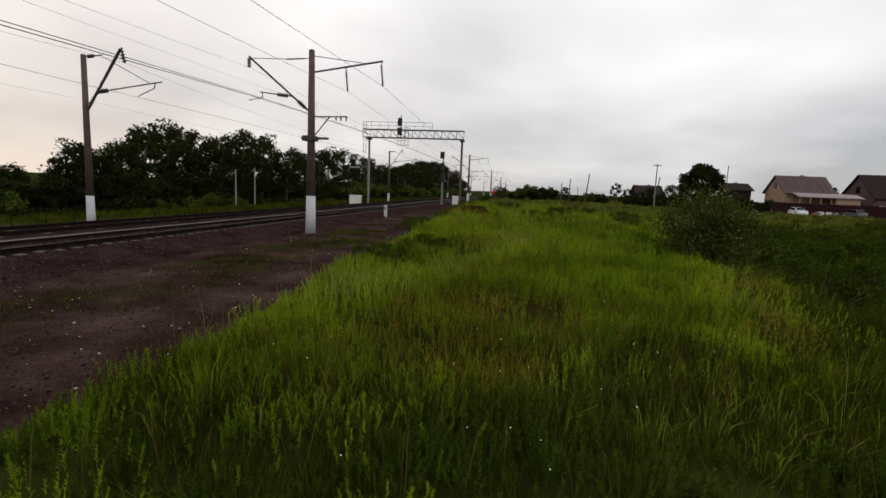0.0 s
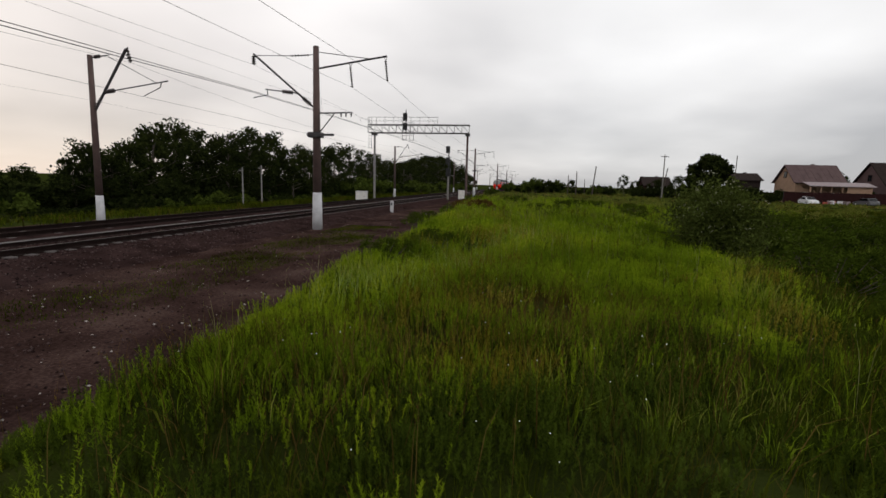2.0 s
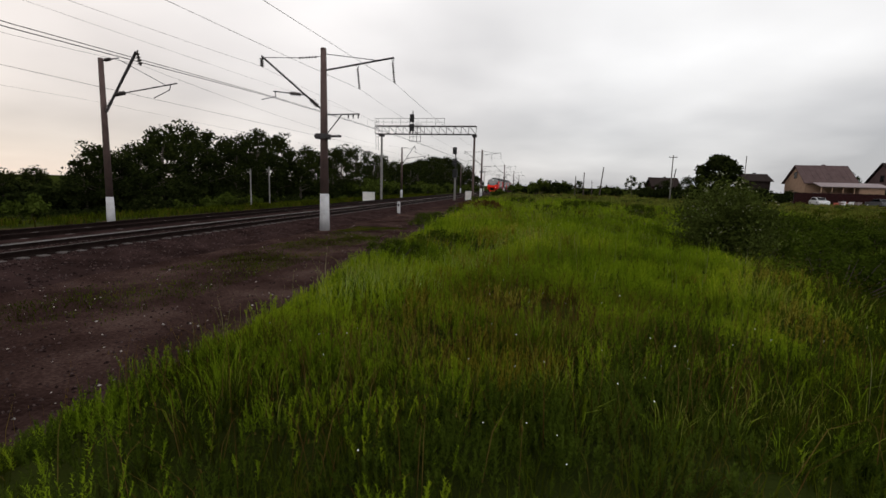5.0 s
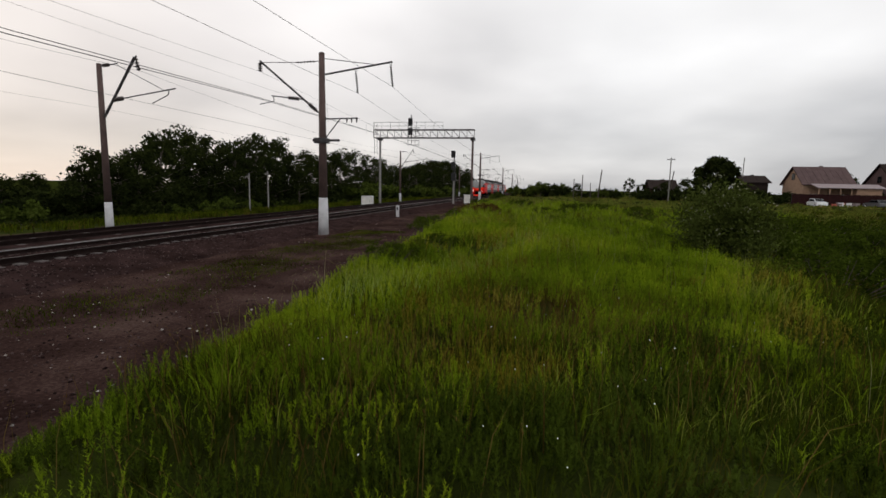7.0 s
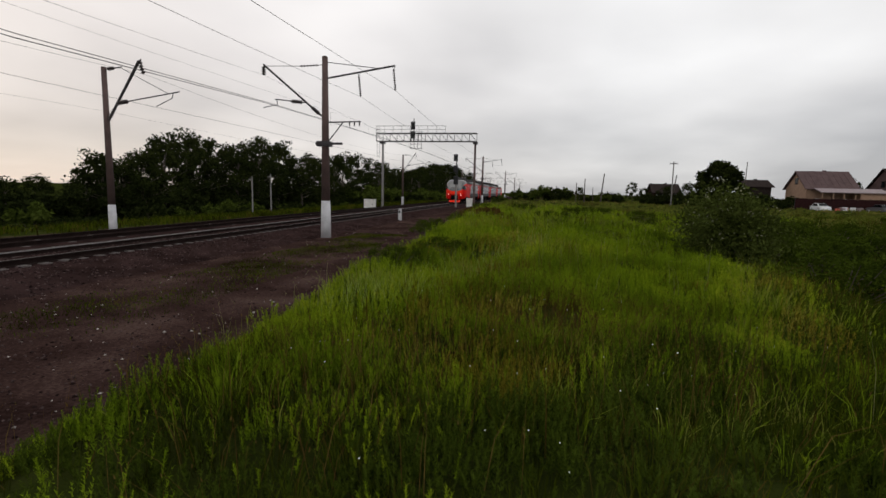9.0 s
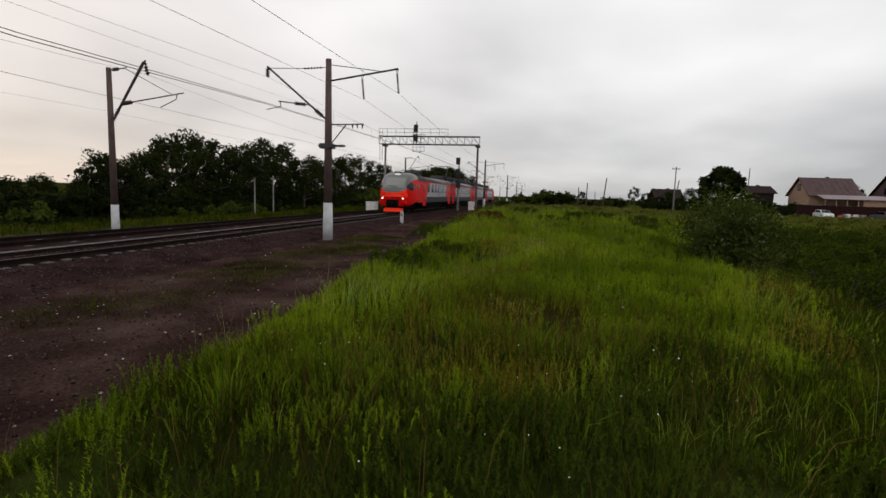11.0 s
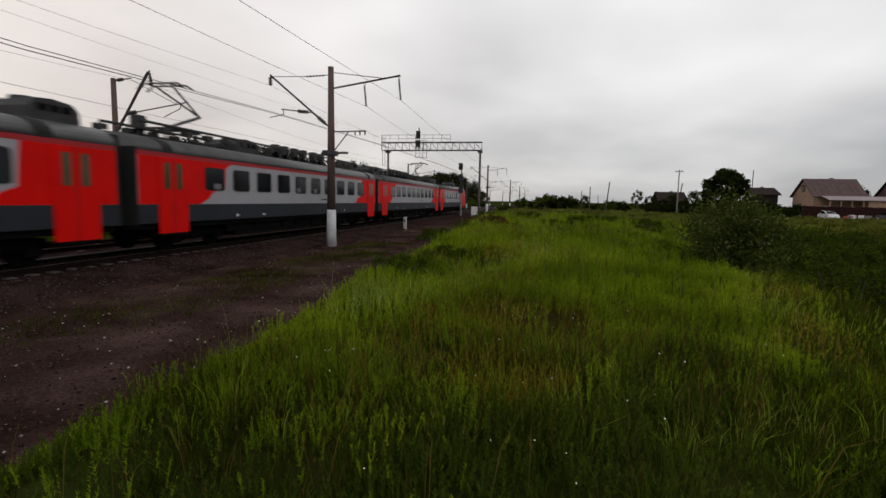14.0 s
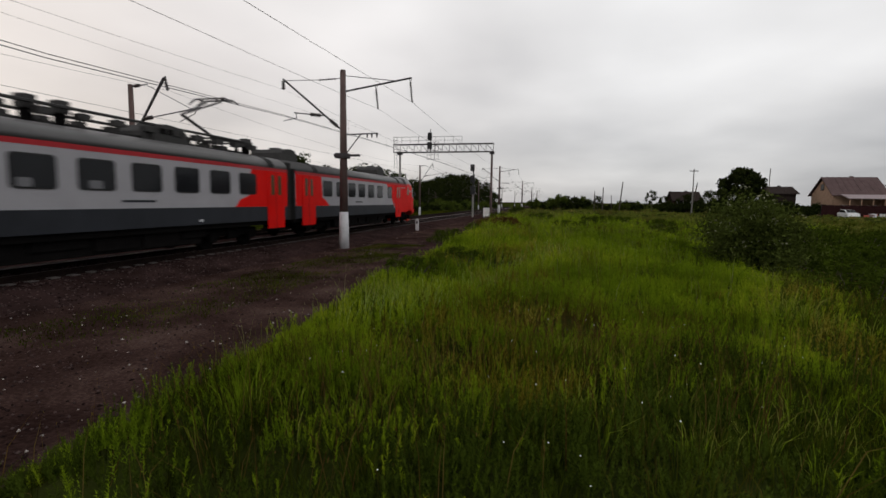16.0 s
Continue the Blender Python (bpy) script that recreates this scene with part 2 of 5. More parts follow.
M_SEAT = mat("pale_seat_back", (0.13, 0.13, 0.14), rough=0.8, var=0.2, bump=0)
M_BRIGHTRED = mat("train_orange_red", (0.92, 0.034, 0.008), rough=0.42, var=0.06, scale=1.5, bump=0.01, coat=0.0, spec=0.12)
M_LIGHTGREY = mat("train_light_grey", (0.28, 0.275, 0.295), rough=0.45, var=0.10, scale=1.2, bump=0.01, spec=0.2)
M_DARKGREY = mat("train_dark_grey", (0.019, 0.021, 0.026), spec=0.12, rough=0.5, var=0.2, scale=1.5, bump=0.02)
M_ROOF = mat("train_roof_grey", (0.070, 0.069, 0.070), spec=0.25, rough=0.45, var=0.25, scale=1.2, bump=0.03)
M_HOOD = mat("cab_hood_grey", (0.095, 0.095, 0.093), rough=0.35, var=0.08, bump=0.01, coat=0.2)
M_UNDER = mat("underframe", (0.006, 0.0055, 0.0055), spec=0.03, rough=0.9, var=0.3)
M_RUBBER = mat("gangway_rubber", (0.010, 0.010, 0.010), rough=0.9, var=0.3)
M_GLASS = mat("dark_window_glass", (0.008, 0.009, 0.011), rough=0.10, var=0.3, scale=0.8, bump=0.0, spec=0.22)
M_SCREEN = mat("windscreen_glass", (0.16, 0.16, 0.155), rough=0.08, var=0.12, scale=1.0, bump=0.0, spec=0.8, coat=0.6)
M_DOORGLASS = mat("door_glass", (0.055, 0.045, 0.018), rough=0.15, var=0.3, bump=0.0)
M_ROOFGEAR = mat("roof_equipment", (0.030, 0.029, 0.029), rough=0.8, var=0.4, scale=4)
M_LAMP = mat("headlight", (0.9, 0.85, 0.8), rough=0.2, var=0.02, bump=0, emit=(1.0, 0.83, 0.72), glow=3.5)
M_TOPLAMP = mat("roof_lamp", (0.9, 0.9, 0.88), rough=0.2, var=0.02, bump=0, emit=(1.0, 0.97, 0.92), glow=0.3)
M_TAIL = mat("tail_lamp", (0.5, 0.1, 0.08), rough=0.2, var=0.02, bump=0)
M_WHITE = mat("white_marking", (0.72, 0.72, 0.74), rough=0.5, var=0.05, bump=0)
M_WALL = mat("house_wall_tan", (0.31, 0.20, 0.135), rough=0.9, var=0.15, scale=1.5, fine=12, bump=0.3)
M_ROOFTILE = mat("roof_maroon", (0.088, 0.058, 0.058), spec=0.1, rough=0.75, var=0.2, scale=1, fine=8, bump=0.4)
M_ROOFPALE = mat("porch_roof", (0.22, 0.175, 0.18), rough=0.6, var=0.15)
M_ROOFDARK = mat("old_roof", (0.026, 0.019, 0.017), spec=0.05, rough=0.9, var=0.3, fine=8)
M_FENCE = mat("fence_maroon", (0.024, 0.009, 0.009), spec=0.05, rough=0.8, var=0.25, scale=2)
M_CARWHITE = mat("car_white_paint", (0.70, 0.70, 0.72), rough=0.3, var=0.04, bump=0, coat=0.5)
M_CARDARK = mat("car_grey_paint", (0.085, 0.085, 0.09), rough=0.3, var=0.1, bump=0, coat=0.5)
M_TYRE = mat("tyre", (0.012, 0.012, 0.012), rough=0.9, var=0.2)
M_REDCLOTH = mat("faded_red_board", (0.45, 0.11, 0.08), rough=0.8, var=0.3)


# ---- mesh helpers ----
def box(bm, x0, x1, y0, y1, z0, z1, bevel=0.0):
    vs = [bm.verts.new((x, y, z)) for z in (z0, z1) for y in (y0, y1) for x in (x0, x1)]
    fs = [bm.faces.new([vs[i] for i in f]) for f in ((0, 2, 3, 1), (4, 5, 7, 6), (0, 1, 5, 4), (2, 6, 7, 3), (0, 4, 6, 2), (1, 3, 7, 5))]
    if bevel:
        es = list({e for f in fs for e in f.edges})
        bmesh.ops.bevel(bm, geom=es, offset=bevel, segments=2, affect="EDGES", profile=0.6)
    return bm


def tube(bm, a, b, r0, r1=None, sides=8):
    a, b = Vector(a), Vector(b)
    r1 = r0 if r1 is None else r1
    d = (b - a)
    q = d.to_track_quat("Z", "Y")
    rings = []
    for p, r in ((a, r0), (b, r1)):
        rings.append([bm.verts.new(p + q @ Vector((r * math.cos(2 * math.pi * i / sides), r * math.sin(2 * math.pi * i / sides), 0))) for i in range(sides)])
    for i in range(sides):
        j = (i + 1) % sides
        bm.faces.new((rings[0][i], rings[0][j], rings[1][j], rings[1][i]))
    bm.faces.new(rings[0][::-1])
    bm.faces.new(rings[1])
    return bm


def path_tube(bm, pts, r, sides=5):
    for a, b in zip(pts, pts[1:]):
        tube(bm, a, b, r, r, sides)
    return bm


def insulator(bm, a, b, r=0.07, n=5):
    a, b = Vector(a), Vector(b)
    tube(bm, a, b, r * 0.35)
    for i in range(n):
        p = a.lerp(b, (i + 0.5) / n)
        d = (b - a).normalized() * 0.02
        tube(bm, p - d, p + d, r, r * 0.7, 10)
    return bm


def extrude_x(bm, outline, x0, x1):
    """A prism between x0 and x1 over an outline of (y, z)."""
    a = [bm.verts.new((x0, y, z)) for y, z in outline]
    b = [bm.verts.new((x1, y, z)) for y, z in outline]
    n = len(outline)
    bm.faces.new(a[::-1]); bm.faces.new(b)
    for i in range(n):
        j = (i + 1) % n
        bm.faces.new((a[i], a[j], b[j], b[i]))
    bmesh.ops.recalc_face_normals(bm, faces=bm.faces)
    return bm


def mesh_of(bm, name, material, smooth=False):
    me = bpy.data.meshes.new(name)
    bmesh.ops.recalc_face_normals(bm, faces=bm.faces)
    bm.to_mesh(me)
    bm.free()
    me.materials.append(material)
    if smooth:
        me.shade_smooth()
    return me


def part(name, bm, material, parent, label="", smooth=False):
    ob = new(name, mesh_of(bm, name, material, smooth))
    ob.parent = parent
    if label:
        tagged(ob, label)
    return ob


def thing(name, label, category, group="", kind="", m=None):
    ob = new(name)
    tagged(ob, label, category, group, kind)
    if m is not None:
        ob.matrix_basis = m
    return ob


def tri_mesh(name, verts, tris, material):
    """A mesh from arrays of corners and triangles."""
    me = bpy.data.meshes.new(name)
    nv, nt = len(verts), len(tris)
    me.vertices.add(nv); me.loops.add(nt * 3); me.polygons.add(nt)
    me.vertices.foreach_set("co", np.ascontiguousarray(verts, dtype=np.float32).ravel())
    me.loops.foreach_set("vertex_index", np.ascontiguousarray(tris, dtype=np.int32).ravel())
    me.polygons.foreach_set("loop_start", np.arange(0, nt * 3, 3, dtype=np.int32))
    me.update(calc_edges=True)
    me.materials.append(material)
    return me


B = bmesh.new


# ---- ground ----
def smooth(a, b, v):
    s = np.clip((v - a) / (b - a), 0, 1)
    return s * s * (3 - 2 * s)


def berm_edge(y):
    return -4.1 - 0.05 * np.clip(y - 4, 0, 60)


def rough_z(x, y):
    return 0.10 * np.sin(0.9 * x + 0.35 * y) * np.sin(0.23 * y + 1.3) + 0.06 * np.sin(1.7 * x - 0.8 * y + 2) + 0.04 * np.sin(2.9 * y + 0.6 * x)


def ground_z(x, y):
    x, y = np.asarray(x, float), np.asarray(y, float)
    e = berm_edge(y)
    z = np.full(np.broadcast(x, y).shape, -0.52)
    berm = 0.38 - 0.0 * y
    z = z + (berm + 0.52) * smooth(e - 0.35, e + 1.5, x)
    z = z - 0.75 * smooth(3.2, 7.5, x) * (1 - smooth(28, 60, y)) - 0.25 * smooth(4, 30, x) * smooth(28, 60, y)
    z = z + 0.35 * smooth(9.0, 20.0, x) * (1 - smooth(28, 60, y))
    z = z - 0.9 * (1 - smooth(-36, -23.5, x))
    z = z + rough_z(x, y) * smooth(e - 0.3, e + 2, x) * (1 - smooth(60, 120, y)) + 0.025 * np.sin(3.1 * x) * np.sin(2.3 * y)
    bank = smooth(-22.6, -20.8, x) * (1 - smooth(-11.9, -10.9, x))
    return z - 0.25 * bank


def axis(*spans):
    out = []
    for a, b, n in spans:
        out += list(np.linspace(a, b, n, endpoint=False))
    return np.array(out + [spans[-1][1]])


def build_ground():
    xs = axis((-2500, -300, 6), (-300, -60, 12), (-60, -24, 18), (-24, -12, 24), (-12, 12, 96), (12, 60, 48), (60, 300, 16), (300, 2500, 7))
    ys = axis((-1500, -60, 6), (-60, -5, 18), (-5, 25, 90), (25, 80, 70), (80, 200, 40), (200, 600, 12), (600, 3500, 7))
    X, Y = np.meshgrid(xs, ys, indexing="ij")
    Z = ground_z(X, Y)
    nx, ny = len(xs), len(ys)
    idx = np.arange(nx * ny).reshape(nx, ny)
    a, b, c, d = idx[:-1, :-1].ravel(), idx[1:, :-1].ravel(), idx[1:, 1:].ravel(), idx[:-1, 1:].ravel()
    tris = np.concatenate([np.c_[a, b, c], np.c_[a, c, d]])
    me = tri_mesh("ground", np.c_[X.ravel(), Y.ravel(), Z.ravel()], tris, M_GROUND)
    me.shade_smooth()
    tagged(new("ground", me), "grassy ground with a strip of dark ash along the railway", "ground", kind="structure")


build_ground()


def build_ballast():
    bm = B()
    ys = [-60 + i * 4 for i in range(40)] + [100 + 40 * i for i in range(20)]
    rows = []
    for y in ys:
        rows.append([bm.verts.new((x, y, z)) for x, z in ((-21.3, -0.80), (-20.4, -0.27), (-19.0, -0.21), (-16.95, -0.21), (-16.6, -0.24), (-15.3, -0.24), (-14.95, -0.19), (-14.6, -0.185), (-14.4, -0.14), (-13.4, -0.14), (-13.22, -0.185), (-12.86, -0.19), (-12.7, -0.20), (-12.2, -0.23), (-11.4, -0.40), (-10.7, -0.60))])
    for r, s in zip(rows, rows[1:]):
        for i in range(len(r) - 1):
            bm.faces.new((r[i], r[i + 1], s[i + 1], s[i]))
    ob = new("ballast_bed", mesh_of(bm, "ballast_bed", M_BALLAST, True))
    tagged(ob, "bed of dark brown crushed stone under two tracks", "ballast", kind="structure")


build_ballast()


def rail_mesh(y0, y1):
    prof = [(-0.075, -0.18), (0.075, -0.18), (0.075, -0.165), (0.012, -0.14), (0.012, -0.05), (0.036, -0.04), (0.036, -0.004), (-0.036, -0.004), (-0.036, -0.04), (-0.012, -0.05), (-0.012, -0.14), (-0.075, -0.165)]
    bm = B()
    a = [bm.verts.new((x, y0, z)) for x, z in prof]
    b = [bm.verts.new((x, y1, z)) for x, z in prof]
    for i in range(len(prof)):
        j = (i + 1) % len(prof)
        bm.faces.new((a[i], a[j], b[j], b[i]))
    bm.faces.new(a[::-1]); bm.faces.new(b)
    return bm


def build_track(x, label, z=0.0, dull=False):
    t = thing("railway_track", label, "railway track", "tracks of the line", m=pose(x, 0, z))
    for side in (-0.78, 0.78):
        bm = rail_mesh(-60, 900)
        bmesh.ops.translate(bm, verts=bm.verts, vec=(side, 0, 0))
        r = part("rail", bm, M_RAIL, t, "rusty steel rail")
        bm = box(B(), side - 0.026, side + 0.026, -60, 900, -0.004, 0.0)
        part("rail_head", bm, M_RAIL if dull else M_RAILTOP, r, "" if dull else "rail head polished by wheels")
        if not dull:
            g = side + (0.0365 if side < 0 else -0.0365)
            part("gauge_face", box(B(), g - 0.003, g + 0.003, -60, 900, -0.036, -0.008), M_GAUGE, r, "inner rail face polished by flanges")
    return t


# ---- masts, wires and signals ----
def mast_a(y, top, label):
    """Near-side mast: cantilever over the near track, feeder bracket on the field side."""
    z0 = -0.75
    m = thing("catenary_mast", label, "catenary mast", "near-side masts", m=pose(-10.68, y, 0))
    h = top
    part("pole", tube(B(), (0, 0, 1.35), (0, 0, h), 0.215, 0.14, 16), M_POLE, m, smooth=True)
    part("painted_base", tube(B(), (0, 0, z0), (0, 0, 1.36), 0.265, 0.225, 16), M_POLE_WHITE, m, "whitewashed mast foot", smooth=True)
    part("cap", tube(B(), (0, 0, h), (0, 0, h + 0.06), 0.155, 0.12, 12), M_POLE, m)
    dz = h - 8.44
    c = part("cantilever", path_tube(B(), [(-0.2, 0, 5.62 + dz), (-3.36, 0, 8.2 + dz)], 0.05, 8), M_STEEL, m)
    part("insulator", insulator(B(), (-0.34, 0, 5.73 + dz), (-0.72, 0, 6.04 + dz), 0.11), M_INSUL, c)
    part("insulator", insulator(B(), (-3.35, 0, 8.1 + dz), (-3.35, 0, 7.67 + dz), 0.12, 4), M_INSUL, c)
    t = part("tie_rod", path_tube(B(), [(-0.1, 0, 8.1 + dz), (-1.4, 0, 8.07 + dz), (-3.3, 0, 8.12 + dz)], 0.018), M_WIRE, m)
    part("insulator", insulator(B(), (-0.35, 0, 8.09 + dz), (-1.35, 0, 8.06 + dz), 0.06, 6), M_INSUL, t)
    r = part("registration_arm", path_tube(B(), [(-1.0, 0, 6.27 + dz), (-2.75, 0, 6.47 + dz)], 0.03), M_STEEL, m)
    part("insulator", insulator(B(), (-1.25, 0, 6.3 + dz), (-1.85, 0, 6.36 + dz), 0.11), M_INSUL, r)
    part("steady_arm", path_tube(B(), [(-2.65, 0, 6.46 + dz), (-2.62, 0, 6.2 + dz), (-3.4, 0, 6.06 + dz)], 0.022), M_STEEL, r)
    k = part("feeder_bracket", path_tube(B(), [(0.15, 0, 7.45 + dz), (3.62, 0, 7.96 + dz)], 0.045, 6), M_STEEL, m)
    part("tie_rod", path_tube(B(), [(0.1, 0, 8.22 + dz), (2.75, 0, 7.86 + dz)], 0.02), M_STEEL, k)
    for x, z in ((1.78, 7.67), (3.56, 7.94)):
        part("insulator", insulator(B(), (x, 0, z - 0.18 + dz), (x + 0.1, 0, z - 1.15 + dz), 0.065, 9), M_INSUL, k)
        part("hanger", path_tube(B(), [(x - 0.06, 0, z + dz), (x, 0, z - 0.2 + dz), (x + 0.08, 0, z + dz)], 0.014), M_STEEL, k)
    s = part("line_bracket", path_tube(B(), [(0.1, 0, 5.3 + dz), (1.88, 0, 5.33 + dz)], 0.035, 6), M_STEEL, m)
    part("brace", path_tube(B(), [(0.15, 0, 4.35 + dz), (0.95, 0, 5.3 + dz)], 0.03), M_STEEL, s)
    for x in (1.3, 1.55, 1.82):
        part("pin_insulator", tube(B(), (x, 0, 5.32 + dz), (x, 0, 5.12 + dz), 0.045, 0.03), M_INSUL, s)
    part("crossarm", box(B(), -0.42, 1.0, -0.27, -0.17, 4.17 + dz, 4.28 + dz, 0.01), M_STEEL, m)
    part("clamp", box(B(), -0.38, 0.28, -0.25, 0.25, 4.1 + dz, 4.36 + dz, 0.02), M_STEEL, m)
    return m


def mast_b(x, y, top, label):
    """Far-side mast with a steep tubular cantilever."""
    m = thing("catenary_mast", label, "catenary mast", "far-side masts", m=pose(x, y, 0))
    h = top
    part("pole", tube(B(), (0, 0, 0.92), (0, 0, h), 0.165, 0.115, 16), M_POLE, m, smooth=True)
    part("painted_base", tube(B(), (0, 0, -0.9), (0, 0, 0.93), 0.20, 0.172, 16), M_POLE_WHITE, m, "whitewashed mast foot", smooth=True)
    c = B()
    path_tube(c, [(0.08, 0.05, h - 2.6), (2.1, 0.05, h + 0.32)], 0.04)
    path_tube(c, [(0.3, -0.06, h - 2.35), (2.06, -0.06, h + 0.24)], 0.035)
    c = part("cantilever", c, M_STEEL, m)
    part("insulator", insulator(B(), (0.12, 0, h - 2.55), (0.5, 0, h - 2.0), 0.10), M_INSUL, c)
    part("insulator", insulator(B(), (2.1, 0, h + 0.2), (2.25, 0, h - 0.4), 0.1, 4), M_INSUL, c)
    r = part("registration_arm", path_tube(B(), [(0.65, 0, h - 1.75), (4.2, 0, h - 1.25)], 0.032), M_STEEL, m)
    part("insulator", insulator(B(), (0.7, 0, h - 1.74), (1.3, 0, h - 1.66), 0.11), M_INSUL, r)
    part("steady_arm", path_tube(B(), [(3.85, 0, h - 1.3), (3.78, 0, h - 1.55), (2.9, 0, h - 1.92)], 0.022), M_STEEL, r)
    part("tie_rod", path_tube(B(), [(1.05, 0, h - 0.1), (3.6, 0, h - 1.34)], 0.016), M_WIRE, r)
    a = part("top_arm", path_tube(B(), [(0.1, 0, h - 0.12), (1.05, 0, h - 0.02)], 0.03), M_STEEL, m)
    part("insulator", insulator(B(), (0.25, 0, h - 0.1), (0.6, 0, h - 0.06), 0.09, 4), M_INSUL, a)
    return m


mast_a(23.2, 8.44, "tall brown railway mast with whitewashed foot beside the track")
mast_a(94.0, 8.75, "brown railway mast with cantilever beside the line further on")
mast_a(160.0, 8.8, "distant brown railway mast beside the line")
mast_a(225.0, 8.8, "distant brown railway mast beside the line")
mast_a(290.0, 8.8, "far railway mast near the vanishing point")
mast_b(-21.26, 20.85, 7.68, "brown railway mast with steep tubular cantilever, whitewashed foot")
mast_b(-21.6, 76.0, 7.7, "far-side railway mast with steep cantilever, before dark trees")
mast_b(-21.6, 138.0, 8.0, "distant far-side railway mast with cantilever")
mast_b(-21.6, 200.0, 8.0, "distant far-side railway mast with cantilever")
mast_b(-21.6, 265.0, 8.0, "far railway mast near the vanishing point")


def sag_points(supports, n=14):
    """Wire points between supports of (x, y, z, sag of the span that follows)."""
    pts = []
    for (xa, ya, za, s), (xb, yb, zb, _) in zip(supports, supports[1:]):
        for i in range(n):
            u = i / n
            pts.append((xa + (xb - xa) * u, ya + (yb - ya) * u, za + (zb - za) * u - s * 4 * u * (1 - u)))
    return pts + [supports[-1][:3]]


def wire(label, supports, r):
    w = thing("overhead_wire", label, "overhead wire", "overhead line wires")
    part("strand", path_tube(B(), sag_points(supports), r, 5), M_WIRE, w)
    return w


wire("pair of taut contact wires over the near track", [(-13.7, -45, 5.9, 0.0), (-13.9, 10.9, 5.80, 0.0), (-14.06, 23.2, 6.32, -0.1), (-13.7, 61.7, 6.62, 0.0), (-13.6, 94, 6.4, 0), (-14, 160, 6.3, 0), (-13.7, 225, 6.3, 0), (-13.9, 290, 6.3, 0)], 0.015)
wire("pair of taut contact wires over the near track", [(-13.6, -45, 6.0, 0.0), (-13.8, 10.9, 5.89, 0.0), (-14.0, 23.2, 6.36, -0.1), (-13.66, 61.7, 6.66, 0.0), (-13.5, 94, 6.4, 0)], 0.013)
wire("sagging messenger wire over the near track", [(-14.0, -46, 7.6, 1.0), (-14.03, 23.2, 7.68, 0.75), (-14.03, 94, 7.9, 1.2), (-14.03, 160, 7.9, 1.1), (-14.03, 225, 7.9, 1.1), (-14.03, 290, 7.9, 1.0)], 0.0055)
wire("thin contact wire over the far track", [(-17.9, -40, 5.5, 0.0), (-18.3, 20.9, 5.70, 0.0), (-17.8, 76, 5.8, 0.0), (-18.1, 138, 6.0, 0), (-17.8, 265, 6.1, 0)], 0.008)
wire("sagging messenger wire over the far track", [(-18.9, -40, 7.2, 0.9), (-18.95, 20.9, 7.28, 0.9), (-19.3, 76, 7.5, 0.9), (-19.3, 138, 7.7, 0.9), (-19.3, 200, 7.7, 0.9), (-19.3, 265, 7.7, 0.9)], 0.006)
wire("feeder cable hung on insulators beside the line", [(-8.8, -46, 6.6, 0.7), (-8.78, 23.2, 6.52, 0.9), (-8.78, 94, 6.75, 1.0), (-8.78, 160, 6.8, 1.0), (-8.78, 225, 6.8, 1.0), (-8.78, 290, 6.8, 1.0)], 0.0065)
wire("outer feeder cable hung on insulators", [(-7.05, -46, 6.9, 0.6), (-7.02, 23.2, 6.80, 0.9), (-7.02, 94, 7.05, 1.0), (-7.02, 160, 7.0, 1.0), (-7.02, 225, 7.0, 1.0), (-7.02, 290, 7.0, 1.0)], 0.0075)
wire("thin line wire on the lower bracket", [(-8.9, -46, 5.2, 0.5), (-8.9, 23.2, 5.36, 0.6), (-8.9, 94, 5.7, 0.8), (-8.9, 160, 5.7, 0.8)], 0.0025)
wire("thin telegraph wire behind the far masts", [(-21.9, -40, 5.3, 0.2), (-21.5, 20.9, 5.6, 0.3), (-21.8, 76, 5.9, 0.4), (-21.8, 138, 6.0, 0.4)], 0.004)
for k in range(9):
    y = -22 + k * 7.6
    zt = 7.68 - 0.95 * 4 * ((y + 46) / 69.2) * (1 - (y + 46) / 69.2) if y < 23.2 else 7.7 - 0.75 * 4 * ((y - 23.2) / 70.8) * (1 - (y - 23.2) / 70.8)
    if y > 26 and zt - 6.35 > 0.2:
        d = thing("wire_dropper", "thin vertical dropper between two overhead wires", "wire dropper", "droppers")
        part("strand", path_tube(B(), [(-14.02, y, zt), (-13.95, y, 6.25)], 0.006, 4), M_WIRE, d)


